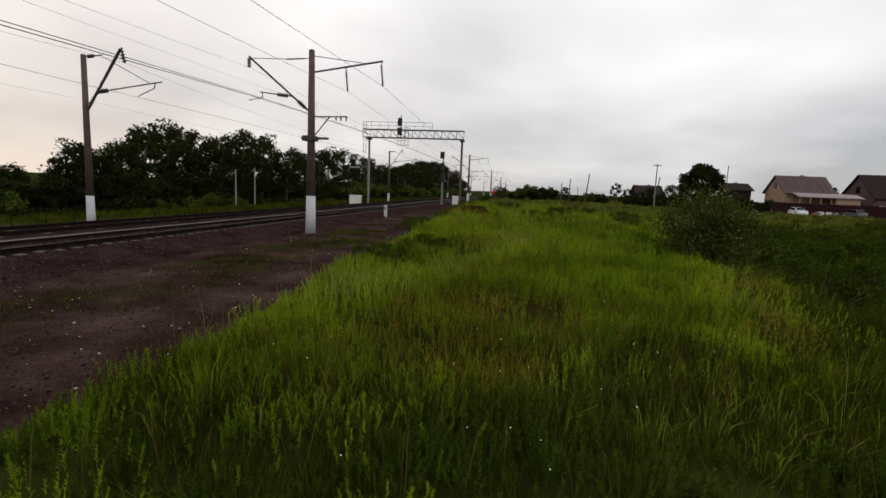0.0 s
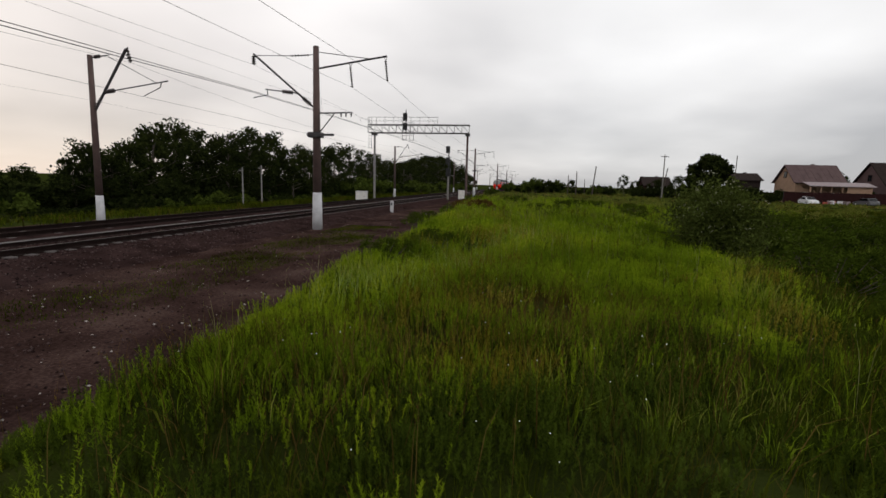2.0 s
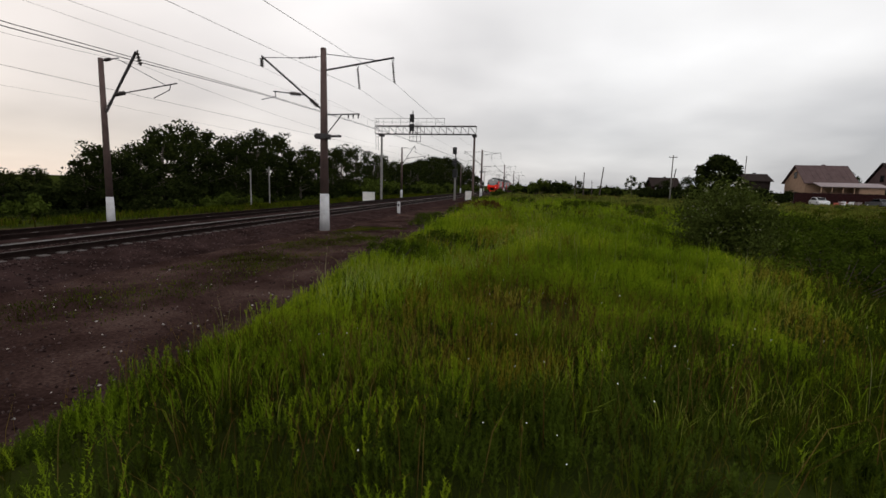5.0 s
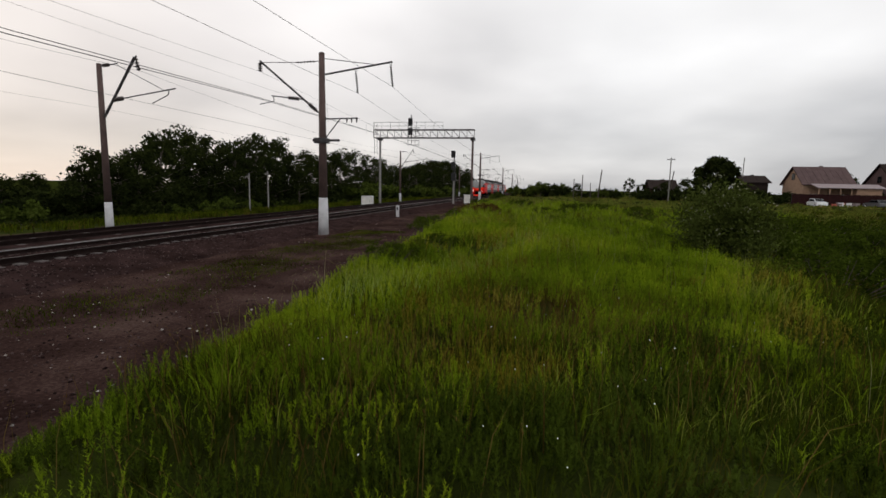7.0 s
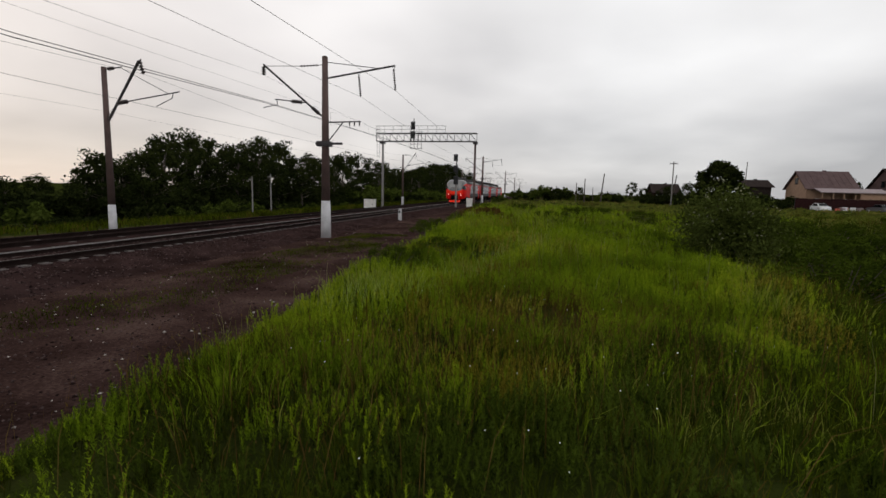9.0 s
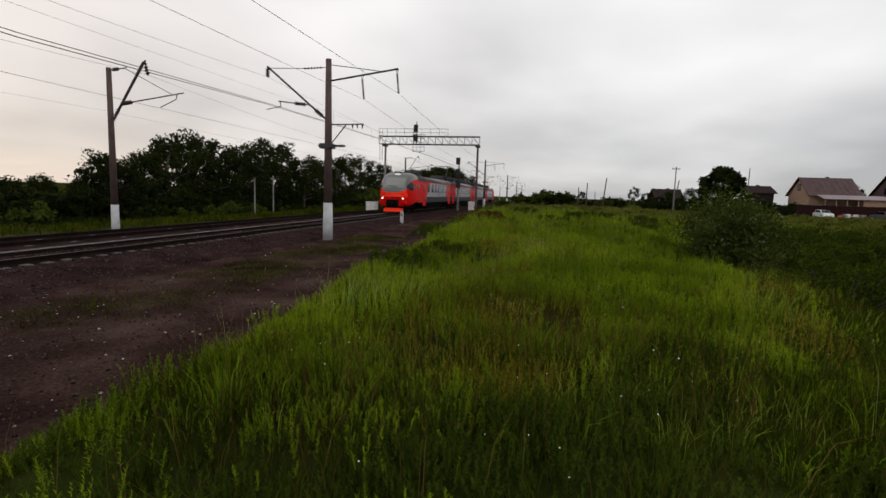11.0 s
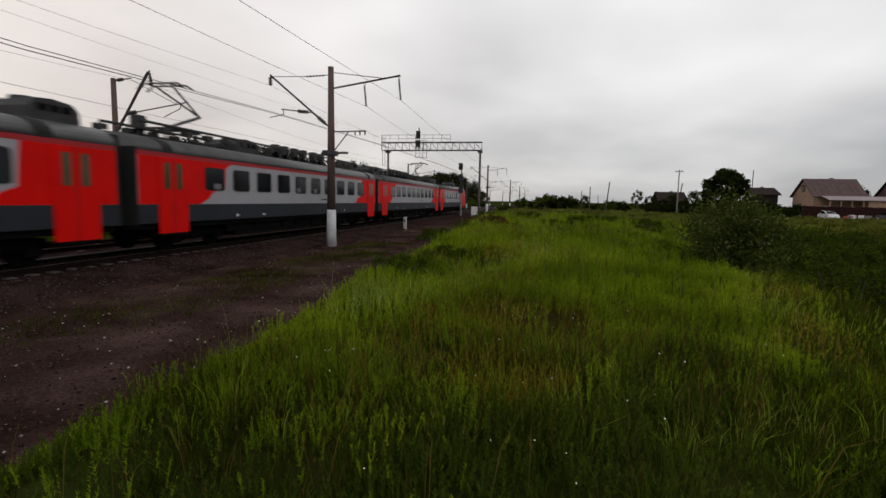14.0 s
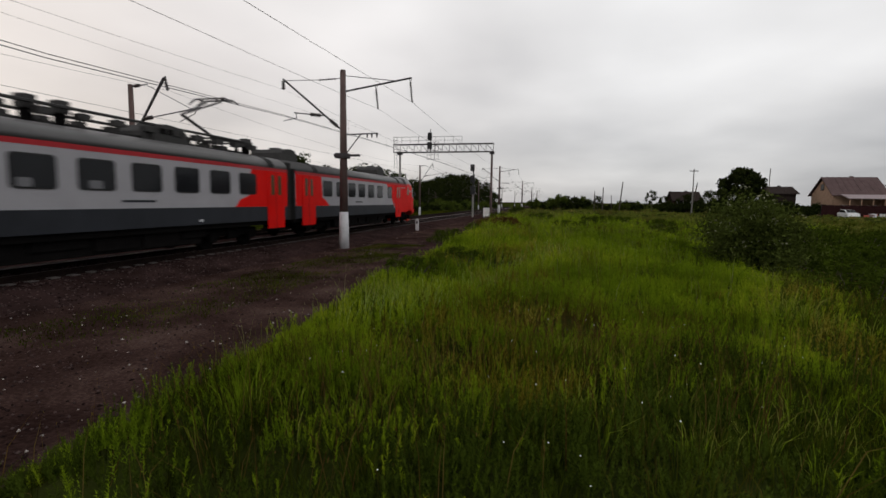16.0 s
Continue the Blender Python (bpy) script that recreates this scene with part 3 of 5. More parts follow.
def build_gantry():
    y = 67.0
    g = thing("signal_gantry", "grey lattice signal gantry spanning the tracks", "signal gantry", m=pose(0, y, 0))
    x0, x1, zb, zt = -22.9, -8.5, 8.85, 9.95
    for x in (-22.05, -8.75):
        leg = part("leg", tube(B(), (x, 0, -0.9), (x, 0, zb), 0.17, 0.14, 12), M_CONC if x < -20 else M_POLE, g)
        part("collar", box(B(), x - 0.3, x + 0.3, -0.4, 0.4, zb - 0.35, zb - 0.02, 0.02), M_STEEL, leg)
    for yy in (-0.45, 0.45):
        for z in (zb, zt):
            part("chord", box(B(), x0, x1, yy - 0.05, yy + 0.05, z - 0.05, z + 0.05), M_GALV, g)
    n = 14
    for i in range(n + 1):
        x = x0 + (x1 - x0) * i / n
        part("post", box(B(), x - 0.03, x + 0.03, -0.48, -0.42, zb, zt), M_GALV, g)
        if i < n:
            xb = x0 + (x1 - x0) * (i + 1) / n
            part("diagonal", tube(B(), (x, -0.45, zt if i % 2 else zt), (xb, -0.45, zb), 0.035, 0.035, 5), M_GALV, g)
            part("lacing", tube(B(), (x, -0.45, zb), (xb, 0.45, zb), 0.03, 0.03, 5), M_GALV, g)
    rail = part("handrail", path_tube(B(), [(x0, -0.5, zt + 1.0), (-12.9, -0.5, zt + 1.0)], 0.028), M_GALV, g)
    part("rail_bar", path_tube(B(), [(x0, -0.5, zt + 0.5), (-12.9, -0.5, zt + 0.5)], 0.02), M_GALV, rail)
    for i in range(9):
        x = x0 + i * (10.0 / 8)
        part("stanchion", path_tube(B(), [(x, -0.5, zt), (x, -0.5, zt + 1.0)], 0.022), M_GALV, rail)
    cage = B()
    for xx in (-17.75, -17.2, -16.7, -16.15):
        path_tube(cage, [(xx, -0.95, zt + 0.2), (xx, -0.95, 7.8)], 0.028)
    for z in (7.8, 8.4, 9.0, 9.6, zt + 0.2):
        path_tube(cage, [(-17.75, -0.95, z), (-16.15, -0.95, z)], 0.028)
    for z in (7.8, zt + 0.2):
        path_tube(cage, [(-17.75, -0.95, z), (-17.75, -0.45, z)], 0.028)
        path_tube(cage, [(-16.15, -0.95, z), (-16.15, -0.45, z)], 0.028)
    part("ladder_cage", cage, M_STEEL, g)
    lad = B()
    for xx in (-22.95, -22.55):
        path_tube(lad, [(xx, 0.1, 6.6), (xx, 0.1, zt + 1.0)], 0.025)
    for i in range(10):
        path_tube(lad, [(-22.95, 0.1, 6.8 + i * 0.42), (-22.55, 0.1, 6.8 + i * 0.42)], 0.018)
    part("ladder", lad, M_STEEL, g)


def signal_head(bm, x, y, z0, z1, w=0.42):
    box(bm, x - w / 2, x + w / 2, y - 0.06, y + 0.02, z0, z1, 0.05)
    n = max(2, int((z1 - z0) / 0.34))
    for i in range(n):
        z = z0 + (i + 0.5) * (z1 - z0) / n
        tube(bm, (x, y - 0.32, z + 0.03), (x, y, z), 0.125, 0.12, 12)
    return bm


def build_gantry_signal():
    s = thing("railway_signal", "black railway signal standing on the gantry walkway", "railway signal", m=pose(-17.3, 66.0, 0))
    part("mast", tube(B(), (0, 0.15, 8.8), (0, 0.15, 11.9), 0.06), M_SIGNAL, s)
    part("upper_head", signal_head(B(), -0.08, 0, 10.4, 11.45, 0.62), M_SIGNAL, s)
    part("lower_head", signal_head(B(), -0.08, 0, 9.15, 10.1, 0.62), M_SIGNAL, s)


def build_ground_signal():
    s = thing("railway_signal", "tall black lineside signal on a pale concrete mast", "railway signal", m=pose(-11.8, 70, 0))
    part("mast", tube(B(), (0, 0, 1.9), (0, 0, 7.2), 0.10, 0.075, 10), M_SIGNAL, s)
    part("base", tube(B(), (0, 0, -0.8), (0, 0, 3.0), 0.15, 0.13, 10), M_CONC, s)
    part("upper_head", signal_head(B(), -0.12, -0.1, 6.35, 7.35, 0.62), M_SIGNAL, s)
    part("lower_head", signal_head(B(), -0.12, -0.1, 4.75, 5.75, 0.62), M_SIGNAL, s)
    part("route_indicator", box(B(), -0.35, 0.3, -0.3, -0.05, 3.0, 4.2, 0.04), M_SIGNAL, s)
    part("ladder", path_tube(B(), [(0.35, 0.2, -0.5), (0.15, 0.15, 6.0)], 0.025), M_STEEL, s)


def build_cabinet(x, y, w, d, h, z0, label):
    c = thing("relay_cabinet", label, "relay cabinet", "lineside cabinets", m=pose(x, y, z0))
    part("body", box(B(), -w / 2, w / 2, -d / 2, d / 2, 0.12, h, 0.02), M_BOXWHITE, c)
    part("plinth", box(B(), -w / 2 + 0.05, w / 2 - 0.05, -d / 2 + 0.05, d / 2 - 0.05, -0.5, 0.12), M_CONC, c)
    part("roof_cap", box(B(), -w / 2 - 0.06, w / 2 + 0.06, -d / 2 - 0.06, d / 2 + 0.06, h, h + 0.06, 0.02), M_BOXWHITE, c)
    door = part("door", box(B(), -w / 2 + 0.08, w / 2 - 0.08, -d / 2 - 0.025, -d / 2 - 0.002, 0.22, h - 0.1, 0.008), M_BOXWHITE, c)
    part("handle", box(B(), w / 2 - 0.22, w / 2 - 0.18, -d / 2 - 0.06, -d / 2 - 0.025, h * 0.45, h * 0.6), M_STEEL, door)


def build_post():
    p = thing("marker_post", "short white lineside post with a black band", "marker post", m=pose(-11.15, 38.5, 0))
    part("post", box(B(), -0.12, 0.12, -0.1, 0.1, -0.7, 0.42, 0.03), M_POLE_WHITE, p)
    part("cap", box(B(), -0.09, 0.09, -0.08, 0.08, 0.42, 0.5, 0.02), M_POLE_WHITE, p)
    part("marking", box(B(), -0.05, 0.06, -0.106, -0.101, 0.08, 0.3), M_SIGNAL, p)


build_gantry()
build_gantry_signal()
build_ground_signal()
build_cabinet(-21.1, 59, 1.35, 0.8, 1.3, -0.6, "white metal relay cabinet beside the far track")
build_cabinet(-9.6, 70, 1.15, 0.8, 1.3, -0.3, "white metal relay cabinet half hidden by grass")
build_post()


def concrete_post(x, y, top, z0, label, r=0.075, lean=0.0):
    p = thing("concrete_post", label, "concrete post", "posts", m=pose(x, y, z0, 0, lean, 0))
    part("shaft", tube(B(), (0, 0, -0.4), (0, 0, top - z0), r, r * 0.8, 8), M_CONC, p)
    part("cap", tube(B(), (0, 0, top - z0), (0, 0, top - z0 + 0.08), r * 0.85, r * 0.5, 8), M_CONC, p)
    part("bracket", box(B(), -0.35, 0.05, -0.05, 0.05, top - z0 - 0.25, top - z0 - 0.17), M_CONC, p)
    return p


concrete_post(-27, 42.2, 2.9, -1.0, "slim grey concrete post before the trees")
concrete_post(-27, 45.5, 3.25, -1.0, "slim grey concrete post before the trees")


# ---- the train ----
def side_panel(outline, side, x=1.735, thick=0.008):
    a, b = (x, x + thick) if side > 0 else (-x - thick, -x)
    return extrude_x(B(), outline, a, b)


def rounded(y0, y1, z0, z1, r=0.1, n=4):
    pts = []
    for cy, cz, a0 in ((y1 - r, z1 - r, 0), (y0 + r, z1 - r, 90), (y0 + r, z0 + r, 180), (y1 - r, z0 + r, 270)):
        for i in range(n + 1):
            a = radians(a0 + 90 * i / n)
            pts.append((cy + r * math.cos(a), cz + r * math.sin(a)))
    return pts


def car_window(car, y0, y1, side, z0=2.15, z1=3.0):
    f = part("window", side_panel(rounded(y0, y1, z0, z1, 0.12), side, 1.735, 0.014), M_RUBBER, car)
    part("pane", side_panel(rounded(y0 + 0.04, y1 - 0.04, z0 + 0.04, z1 - 0.04, 0.1), side, 1.749, 0.004), M_GLASS, f)


def car_door(car, y0, y1, side, zb=0.70):
    """A pair of tall red leaves that reach below the sill, each with a slim pane."""
    ym = (y0 + y1) / 2
    d = part("door", side_panel([(y0, zb), (y1, zb), (y1, 3.17), (y0, 3.17)], side, 1.735, 0.03), M_RED, car)
    for a, b in ((y0 + 0.26, ym - 0.14), (ym + 0.14, y1 - 0.26)):
        part("door_pane", side_panel(rounded(a, b, 2.15, 3.02, 0.06), side, 1.766, 0.006), M_DOORGLASS, d, "narrow olive-tinted door pane")
    part("door_seam", side_panel([(ym - 0.012, zb), (ym + 0.012, zb), (ym + 0.012, 3.17), (ym - 0.012, 3.17)], side, 1.766, 0.003), M_RUBBER, d)
    part("step", box(B(), *((1.3, 1.76) if side > 0 else (-1.76, -1.3)), y0 + 0.05, y1 - 0.05, zb - 0.06, zb), M_UNDER, d)


def roof_mesh(y0, y1, bottom=3.33, crown=3.92, hw=1.74):
    bm = B()
    n = 18
    prof = []
    for i in range(n + 1):
        a = math.pi * i / n
        prof.append((hw * math.copysign(abs(math.cos(a)) ** 0.8, math.cos(a)), bottom + (crown - bottom) * math.sin(a) ** 0.8))
    a = [bm.verts.new((x, y0, z)) for x, z in prof]
    b = [bm.verts.new((x, y1, z)) for x, z in prof]
    for i in range(n):
        bm.faces.new((a[i], a[i + 1], b[i + 1], b[i]))
    bm.faces.new(a); bm.faces.new(b[::-1]); bm.faces.new((a[0], b[0], b[-1], a[-1]))
    return bm


def bogie(car, y):
    b = part("bogie", box(B(), -1.15, 1.15, y - 1.6, y + 1.6, 0.5, 0.78, 0.04), M_UNDER, car)
    for dy in (-1.2, 1.2):
        for sx in (-0.79, 0.79):
            bm = tube(B(), (sx - 0.07, y + dy, 0.475), (sx + 0.07, y + dy, 0.475), 0.475, 0.46, 20)
            part("wheel", bm, M_UNDER, b)
    for sx in (-1.1, 1.1):
        for dy in (-1.2, 1.2):
            part("axlebox", box(B(), sx - 0.14, sx + 0.14, y + dy - 0.2, y + dy + 0.2, 0.32, 0.66, 0.03), M_UNDER, b)
        part("spring_nest", box(B(), sx - 0.1, sx + 0.1, y - 0.35, y + 0.35, 0.4, 0.95, 0.03), M_UNDER, b)


def common_body(car, y0, y1):
    part("body", box(B(), -1.735, 1.735, y0, y1, 1.65, 3.19), M_LIGHTGREY, car, "light grey upper body side")
    part("lower_body", box(B(), -1.737, 1.737, y0, y1, 1.05, 1.652), M_DARKGREY, car, "dark grey lower body side")
    part("stripe", box(B(), -1.739, 1.739, y0, y1, 3.19, 3.335), M_STRIPE, car, "red stripe under the roof")
    part("roof", roof_mesh(y0, y1), M_ROOF, car, smooth=True)
    for y, s in ((y0, -1), (y1, 1)):
        part("end_wall", box(B(), -1.70, 1.70, min(y, y + s * 0.02), max(y, y + s * 0.02), 1.0, 3.42), M_RUBBER, car, "black carriage end wall")
    g = part("gangway", box(B(), -1.5, 1.5, y1 + 0.02, y1 + 0.375, 1.0, 3.7, 0.03), M_RUBBER, car)
    rnd = random.Random(5)
    y = y0 + 4.6
    while y < y1 - 4.9:
        w = rnd.uniform(0.8, 1.9)
        part("underframe_box", box(B(), -1.45, 1.45, y, y + w, rnd.uniform(0.38, 0.6), 1.05, 0.02), M_UNDER, car)
        y += w + rnd.uniform(0.15, 0.5)
    part("equipment_skirt", box(B(), -1.38, 1.38, y0 + 5.2, y1 - 5.2, 0.34, 1.0, 0.03), M_UNDER, car)
    part("sole_bar", box(B(), -1.6, 1.6, y0, y1, 0.86, 1.05), M_UNDER, car)
    return g


def roof_bands(car, ys):
    for y in ys:
        part("roof_band", roof_mesh(y, y + 0.42, 3.35, 3.937, 1.752), M_RUBBER, car, "black band over the roof")


def air_unit(car, y0, y1, top=4.5):
    """A shrouded roof unit with slanted ends and a lumpy top."""
    h = top - 4.0
    L = y1 - y0
    o = [(y0, 3.74), (y1, 3.74), (y1 - 0.05, 4.0 + h * 0.45), (y1 - L * 0.16, 4.0 + h * 0.8), (y0 + L * 0.45, top - 0.03), (y0 + L * 0.18, 4.0 + h * 0.86), (y0 + 0.03, 4.0 + h * 0.4)]
    u = part("roof_unit", extrude_x(B(), o, -0.85, 0.85), M_ROOFGEAR, car)
    part("fan_cowl", tube(B(), (0, y0 + L * 0.4, top - 0.1), (0, y0 + L * 0.4, top + 0.03), 0.34, 0.30, 14), M_ROOFGEAR, u)
    for k in range(3):
        a = y0 + L * (0.2 + 0.22 * k)
        part("louvre", box(B(), 0.852, 0.868, a, a + L * 0.16, 4.0 + h * 0.25, 4.0 + h * 0.62), M_UNDER, u)


def roof_crates(car, ys, w=0.36, h=0.36):
    for y in ys:
        c = part("resistor_crate", box(B(), 0.28, 0.62, y, y + w, 4.24, 4.24 + h, 0.02), M_ROOFGEAR, car)
        part("crate_foot", box(B(), 0.32, 0.58, y + 0.08, y + w - 0.08, 3.78, 4.24), M_UNDER, c)


def roof_rail(car, y0, y1):
    bm = B()
    for x in (-0.75, 0.75):
        path_tube(bm, [(x, y0, 4.40), (x, y1, 4.40)], 0.05)
        n = int((y1 - y0) / 1.1)
        for i in range(n + 1):
            yy = y0 + (y1 - y0) * i / n
            path_tube(bm, [(x, yy, 3.72), (x, yy, 4.40)], 0.04)
            box(bm, x - 0.14, x + 0.14, yy - 0.17, yy + 0.17, 4.12, 4.30)
    part("busbar", bm, M_ROOFGEAR, car)
    part("walkway", box(B(), -0.4, 0.4, y0, y1, 3.88, 4.02), M_ROOFGEAR, car)


def pantograph(car, y, way):
    """A half pantograph raised to the wire; way: where the knee points along the car."""
    base = B()
    for x in (-0.6, 0.6):
        box(base, x - 0.05, x + 0.05, y - 0.9, y + 0.9, 4.3, 4.38)
        for yy in (-0.7, 0.7):
            insulator(base, (x, y + yy, 3.76), (x, y + yy, 4.32), 0.09, 3)
    for yy in (-0.85, 0.0, 0.85):
        box(base, -0.6, 0.6, y + yy - 0.04, y + yy + 0.04, 4.3, 4.37)
    p = part("pantograph", base, M_ROOFGEAR, car)
    knee, top = y + way * 1.7, y - way * 0.1
    part("lower_arm", path_tube(B(), [(0, y - way * 0.3, 4.38), (0, knee, 5.12)], 0.06, 8), M_STEEL, p)
    up = B()
    path_tube(up, [(0, knee, 5.12), (-0.35, top, 5.92)], 0.04)
    path_tube(up, [(0, knee, 5.12), (0.35, top, 5.92)], 0.04)
    part("upper_arm", up, M_STEEL, p)
    hd = B()
    for dy in (-0.22, 0.22):
        path_tube(hd, [(-1.0, top + dy, 5.82), (-0.7, top + dy, 6.02), (0.7, top + dy, 6.02), (1.0, top + dy, 5.82)], 0.035)
    for x in (-0.5, 0.5):
        path_tube(hd, [(x, top - 0.22, 5.98), (x, top + 0.22, 5.98)], 0.03)
    part("collector_head", hd, M_STEEL, p)


def loft_section(d, n=220):
    """One ring of the cab's shell, d metres behind the nose."""
    def lerp(tab):
        for (a, va), (b, vb) in zip(tab, tab[1:]):
            if d <= b:
                u = (d - a) / (b - a)
                return va + (vb - va) * u
        return tab[-1][1]
    hw = lerp(((0, 1.12), (0.08, 1.24), (0.3, 1.38), (0.7, 1.52), (1.4, 1.66), (2.4, 1.737), (4, 1.737)))
    zb = lerp(((0, 0.80), (0.1, 0.69), (0.5, 0.67), (1.2, 0.74), (1.9, 0.92), (2.4, 1.08), (4, 1.06)))
    zt = lerp(((0, 1.90), (0.08, 2.22), (0.25, 2.46), (0.6, 2.82), (1.0, 3.18), (1.4, 3.50), (1.8, 3.76), (2.2, 3.92), (2.7, 4.0), (3.1, 3.97), (3.46, 3.92), (4, 3.92)))
    bend = 0.42 * max(0.0, 1 - d / 2.4)
    mid = (zb + zt) / 2
    dense, many = [], 720
    for i in range(many):
        a = 2 * math.pi * i / many
        c, s = math.cos(a), math.sin(a)
        low = 0.30 - 0.22 * min(1, d / 2.0)
        p = low if s < 0 else 0.30 + 0.28 * min(1, d / 2.4)
        x = hw * math.copysign(abs(c) ** (low if s < 0 else 0.36), c)
        z = mid + (zt - mid) * math.copysign(abs(s) ** p, s)
        if s > 0:
            x *= 1 - 0.16 * max(0.0, (z - 2.0) / 2.2) ** 1.5 * (1 - min(1, d / 3.2))
        dense.append((x, z))
    # even steps round the ring, from the middle of one side
    q = np.array(dense + dense[:1])
    run = np.concatenate([[0], np.cumsum(np.hypot(*np.diff(q, axis=0).T))])
    at = np.linspace(0, run[-1], n, endpoint=False)
    xs, zs = np.interp(at, run, q[:, 0]), np.interp(at, run, q[:, 1])
    return [Vector((x, d + bend * (x / hw) ** 2, z)) for x, z in zip(xs, zs)]


def hood_line(d):
    """Height of the hood's lower edge, d metres behind the nose."""
    return float(np.interp(d, (0.0, 0.15, 0.5, 0.85, 1.2, 1.75, 2.34, 3.0), (2.03, 2.06, 2.27, 2.66, 3.0, 3.21, 3.33, 3.36)))


def cab_shell(car, nose, lit):
    ds = [0.0, 0.03, 0.06, 0.09] + [0.12 + 0.036 * i for i in range(110)]
    ds = [d for d in ds if d < 3.45] + [3.46]
    rings = [loft_section(d) for d in ds]
    n = len(rings[0])
    hood, red, bright, screen = B(), B(), B(), B()
    sides = {-1: B(), 1: B()}
    made = {id(b): {} for b in (hood, red, bright, screen, *sides.values())}

    def vert(b, i, j, push=0.0):
        key = (i, j)
        store = made[id(b)]
        if key not in store:
            v = rings[i][j].copy()
            v.y += nose
            if b in sides.values():
                v.x += math.copysign(0.014, v.x)
            elif push:
                v += Vector((0, -0.8, 0.6)) * push
            store[key] = b.verts.new(v)
        return store[key]
    for i in range(len(ds) - 1):
        for j in range(n):
            k = (j + 1) % n
            c = (rings[i][j] + rings[i][k] + rings[i + 1][j] + rings[i + 1][k]) / 4
            grey = c.z > hood_line(c.y)
            b = hood if grey else (bright if (c.z > 1.60 and c.y < 0.50 + (2.3 - c.z) * 0.3) else red)
            b.faces.new((vert(b, i, j), vert(b, i, k), vert(b, i + 1, k), vert(b, i + 1, j)))
            if grey and abs(c.x) < 1.06 - 0.06 * (c.z - 2.5) and 2.50 < c.z < 3.46 and c.y < 1.75 and ds[i] < 1.7:
                screen.faces.new((vert(screen, i, j, 0.012), vert(screen, i, k, 0.012), vert(screen, i + 1, k, 0.012), vert(screen, i + 1, j, 0.012)))
            if abs(c.x) > 1.2 and 2.29 < c.z < 3.0 and 0.62 + 1.45 * max(0.0, c.z - 2.58) + 1.0 * max(0.0, 2.50 - c.z) < c.y < 2.04:
                b = sides[1 if c.x > 0 else -1]
                b.faces.new((vert(b, i, j), vert(b, i, k), vert(b, i + 1, k), vert(b, i + 1, j)))
    cap = [red.verts.new((v.x, v.y + nose, v.z)) for v in rings[0]]
    red.faces.new(cap)
    # the curved bright panel under the hood
    xs = [1.13 * (i / 10 - 1) for i in range(21)]
    panel = [[bright.verts.new((x * (1 - 0.04 * k), nose - 0.035 + 0.03 * k + 0.42 * (x / 1.12) ** 2, 1.60 + 0.16 * k)) for x in xs] for k in range(3)]
    for lo, hi in zip(panel, panel[1:]):
        for i in range(20):
            bright.faces.new((lo[i], lo[i + 1], hi[i + 1], hi[i]))
    part("cab_shell", red, M_RED, car, "red lower cab shell", True)
    part("cab_front", bright, M_BRIGHTRED, car, "bright orange-red cab front", True)
    part("cab_hood", hood, M_HOOD, car, "grey hood round the windscreen", True)
    ws = part("windscreen", screen, M_SCREEN, car, "large sloping windscreen", True)
    part("wiper", path_tube(B(), [(0.35, nose + 0.34, 2.58), (-0.25, nose + 0.40, 2.68), (-0.7, nose + 0.50, 2.64)], 0.022), M_SIGNAL, ws)
    part("grille", box(B(), -0.60, 0.60, nose - 0.05, nose + 0.3, 0.68, 1.34, 0.07), M_UNDER, car, "black coupler recess")
    part("coupler", box(B(), -0.16, 0.16, nose - 0.45, nose, 0.88, 1.14, 0.05), M_UNDER, car)
    for sx in (-1, 1):
        part("buffer", box(B(), sx * 1.14 - 0.2, sx * 1.14 + 0.2, nose + 0.04, nose + 0.6, 0.92, 1.2, 0.06), M_RED, car)
        l = part("headlight_housing", tube(B(), (sx * 1.02, nose + 0.20, 1.46), (sx * 1.02, nose + 0.5, 1.46), 0.15, 0.15, 16), M_RED, car)
        part("headlight", tube(B(), (sx * 1.02, nose + 0.175, 1.46), (sx * 1.02, nose + 0.21, 1.46), 0.065, 0.075, 16), M_LAMP if lit else M_TAIL, l)
    bm = B()
    pts = [(-0.92, nose + 0.25), (-0.72, nose - 0.05), (0.72, nose - 0.05), (0.92, nose + 0.25), (0.92, nose + 0.9), (-0.92, nose + 0.9)]
    lo = [bm.verts.new((x, y - 0.06, 0.19)) for x, y in pts]
    hi = [bm.verts.new((x * 0.94, y + 0.1, 0.52)) for x, y in pts]
    bm.faces.new(lo[::-1]); bm.faces.new(hi)
    for i in range(6):
        j = (i + 1) % 6
        bm.faces.new((lo[i], lo[j], hi[j], hi[i]))
    part("rail_guard", bm, M_BRIGHTRED, car, "bright red rail guard under the nose")
    t = part("roof_lamp_housing", box(B(), -0.40, 0.40, nose + 1.76, nose + 2.45, 3.62, 3.96, 0.1), M_HOOD, car)
    part("roof_lamp", box(B(), -0.3, 0.3, nose + 1.735, nose + 1.765, 3.74, 3.90, 0.012), M_TOPLAMP if lit else M_WHITE, t)
    for sx in (-1, 1):
        w = part("cab_window", sides[sx], M_GLASS, car, "black cab side window", True)
        part("mirror", box(B(), sx * 1.66 - 0.05, sx * 1.66 + 0.05, nose + 0.92, nose + 1.06, 2.42, 2.68, 0.02), M_SIGNAL, w)
    part("antenna", box(B(), -0.03, 0.03, nose + 2.9, nose + 2.96, 3.85, 4.25), M_ROOFGEAR, car)


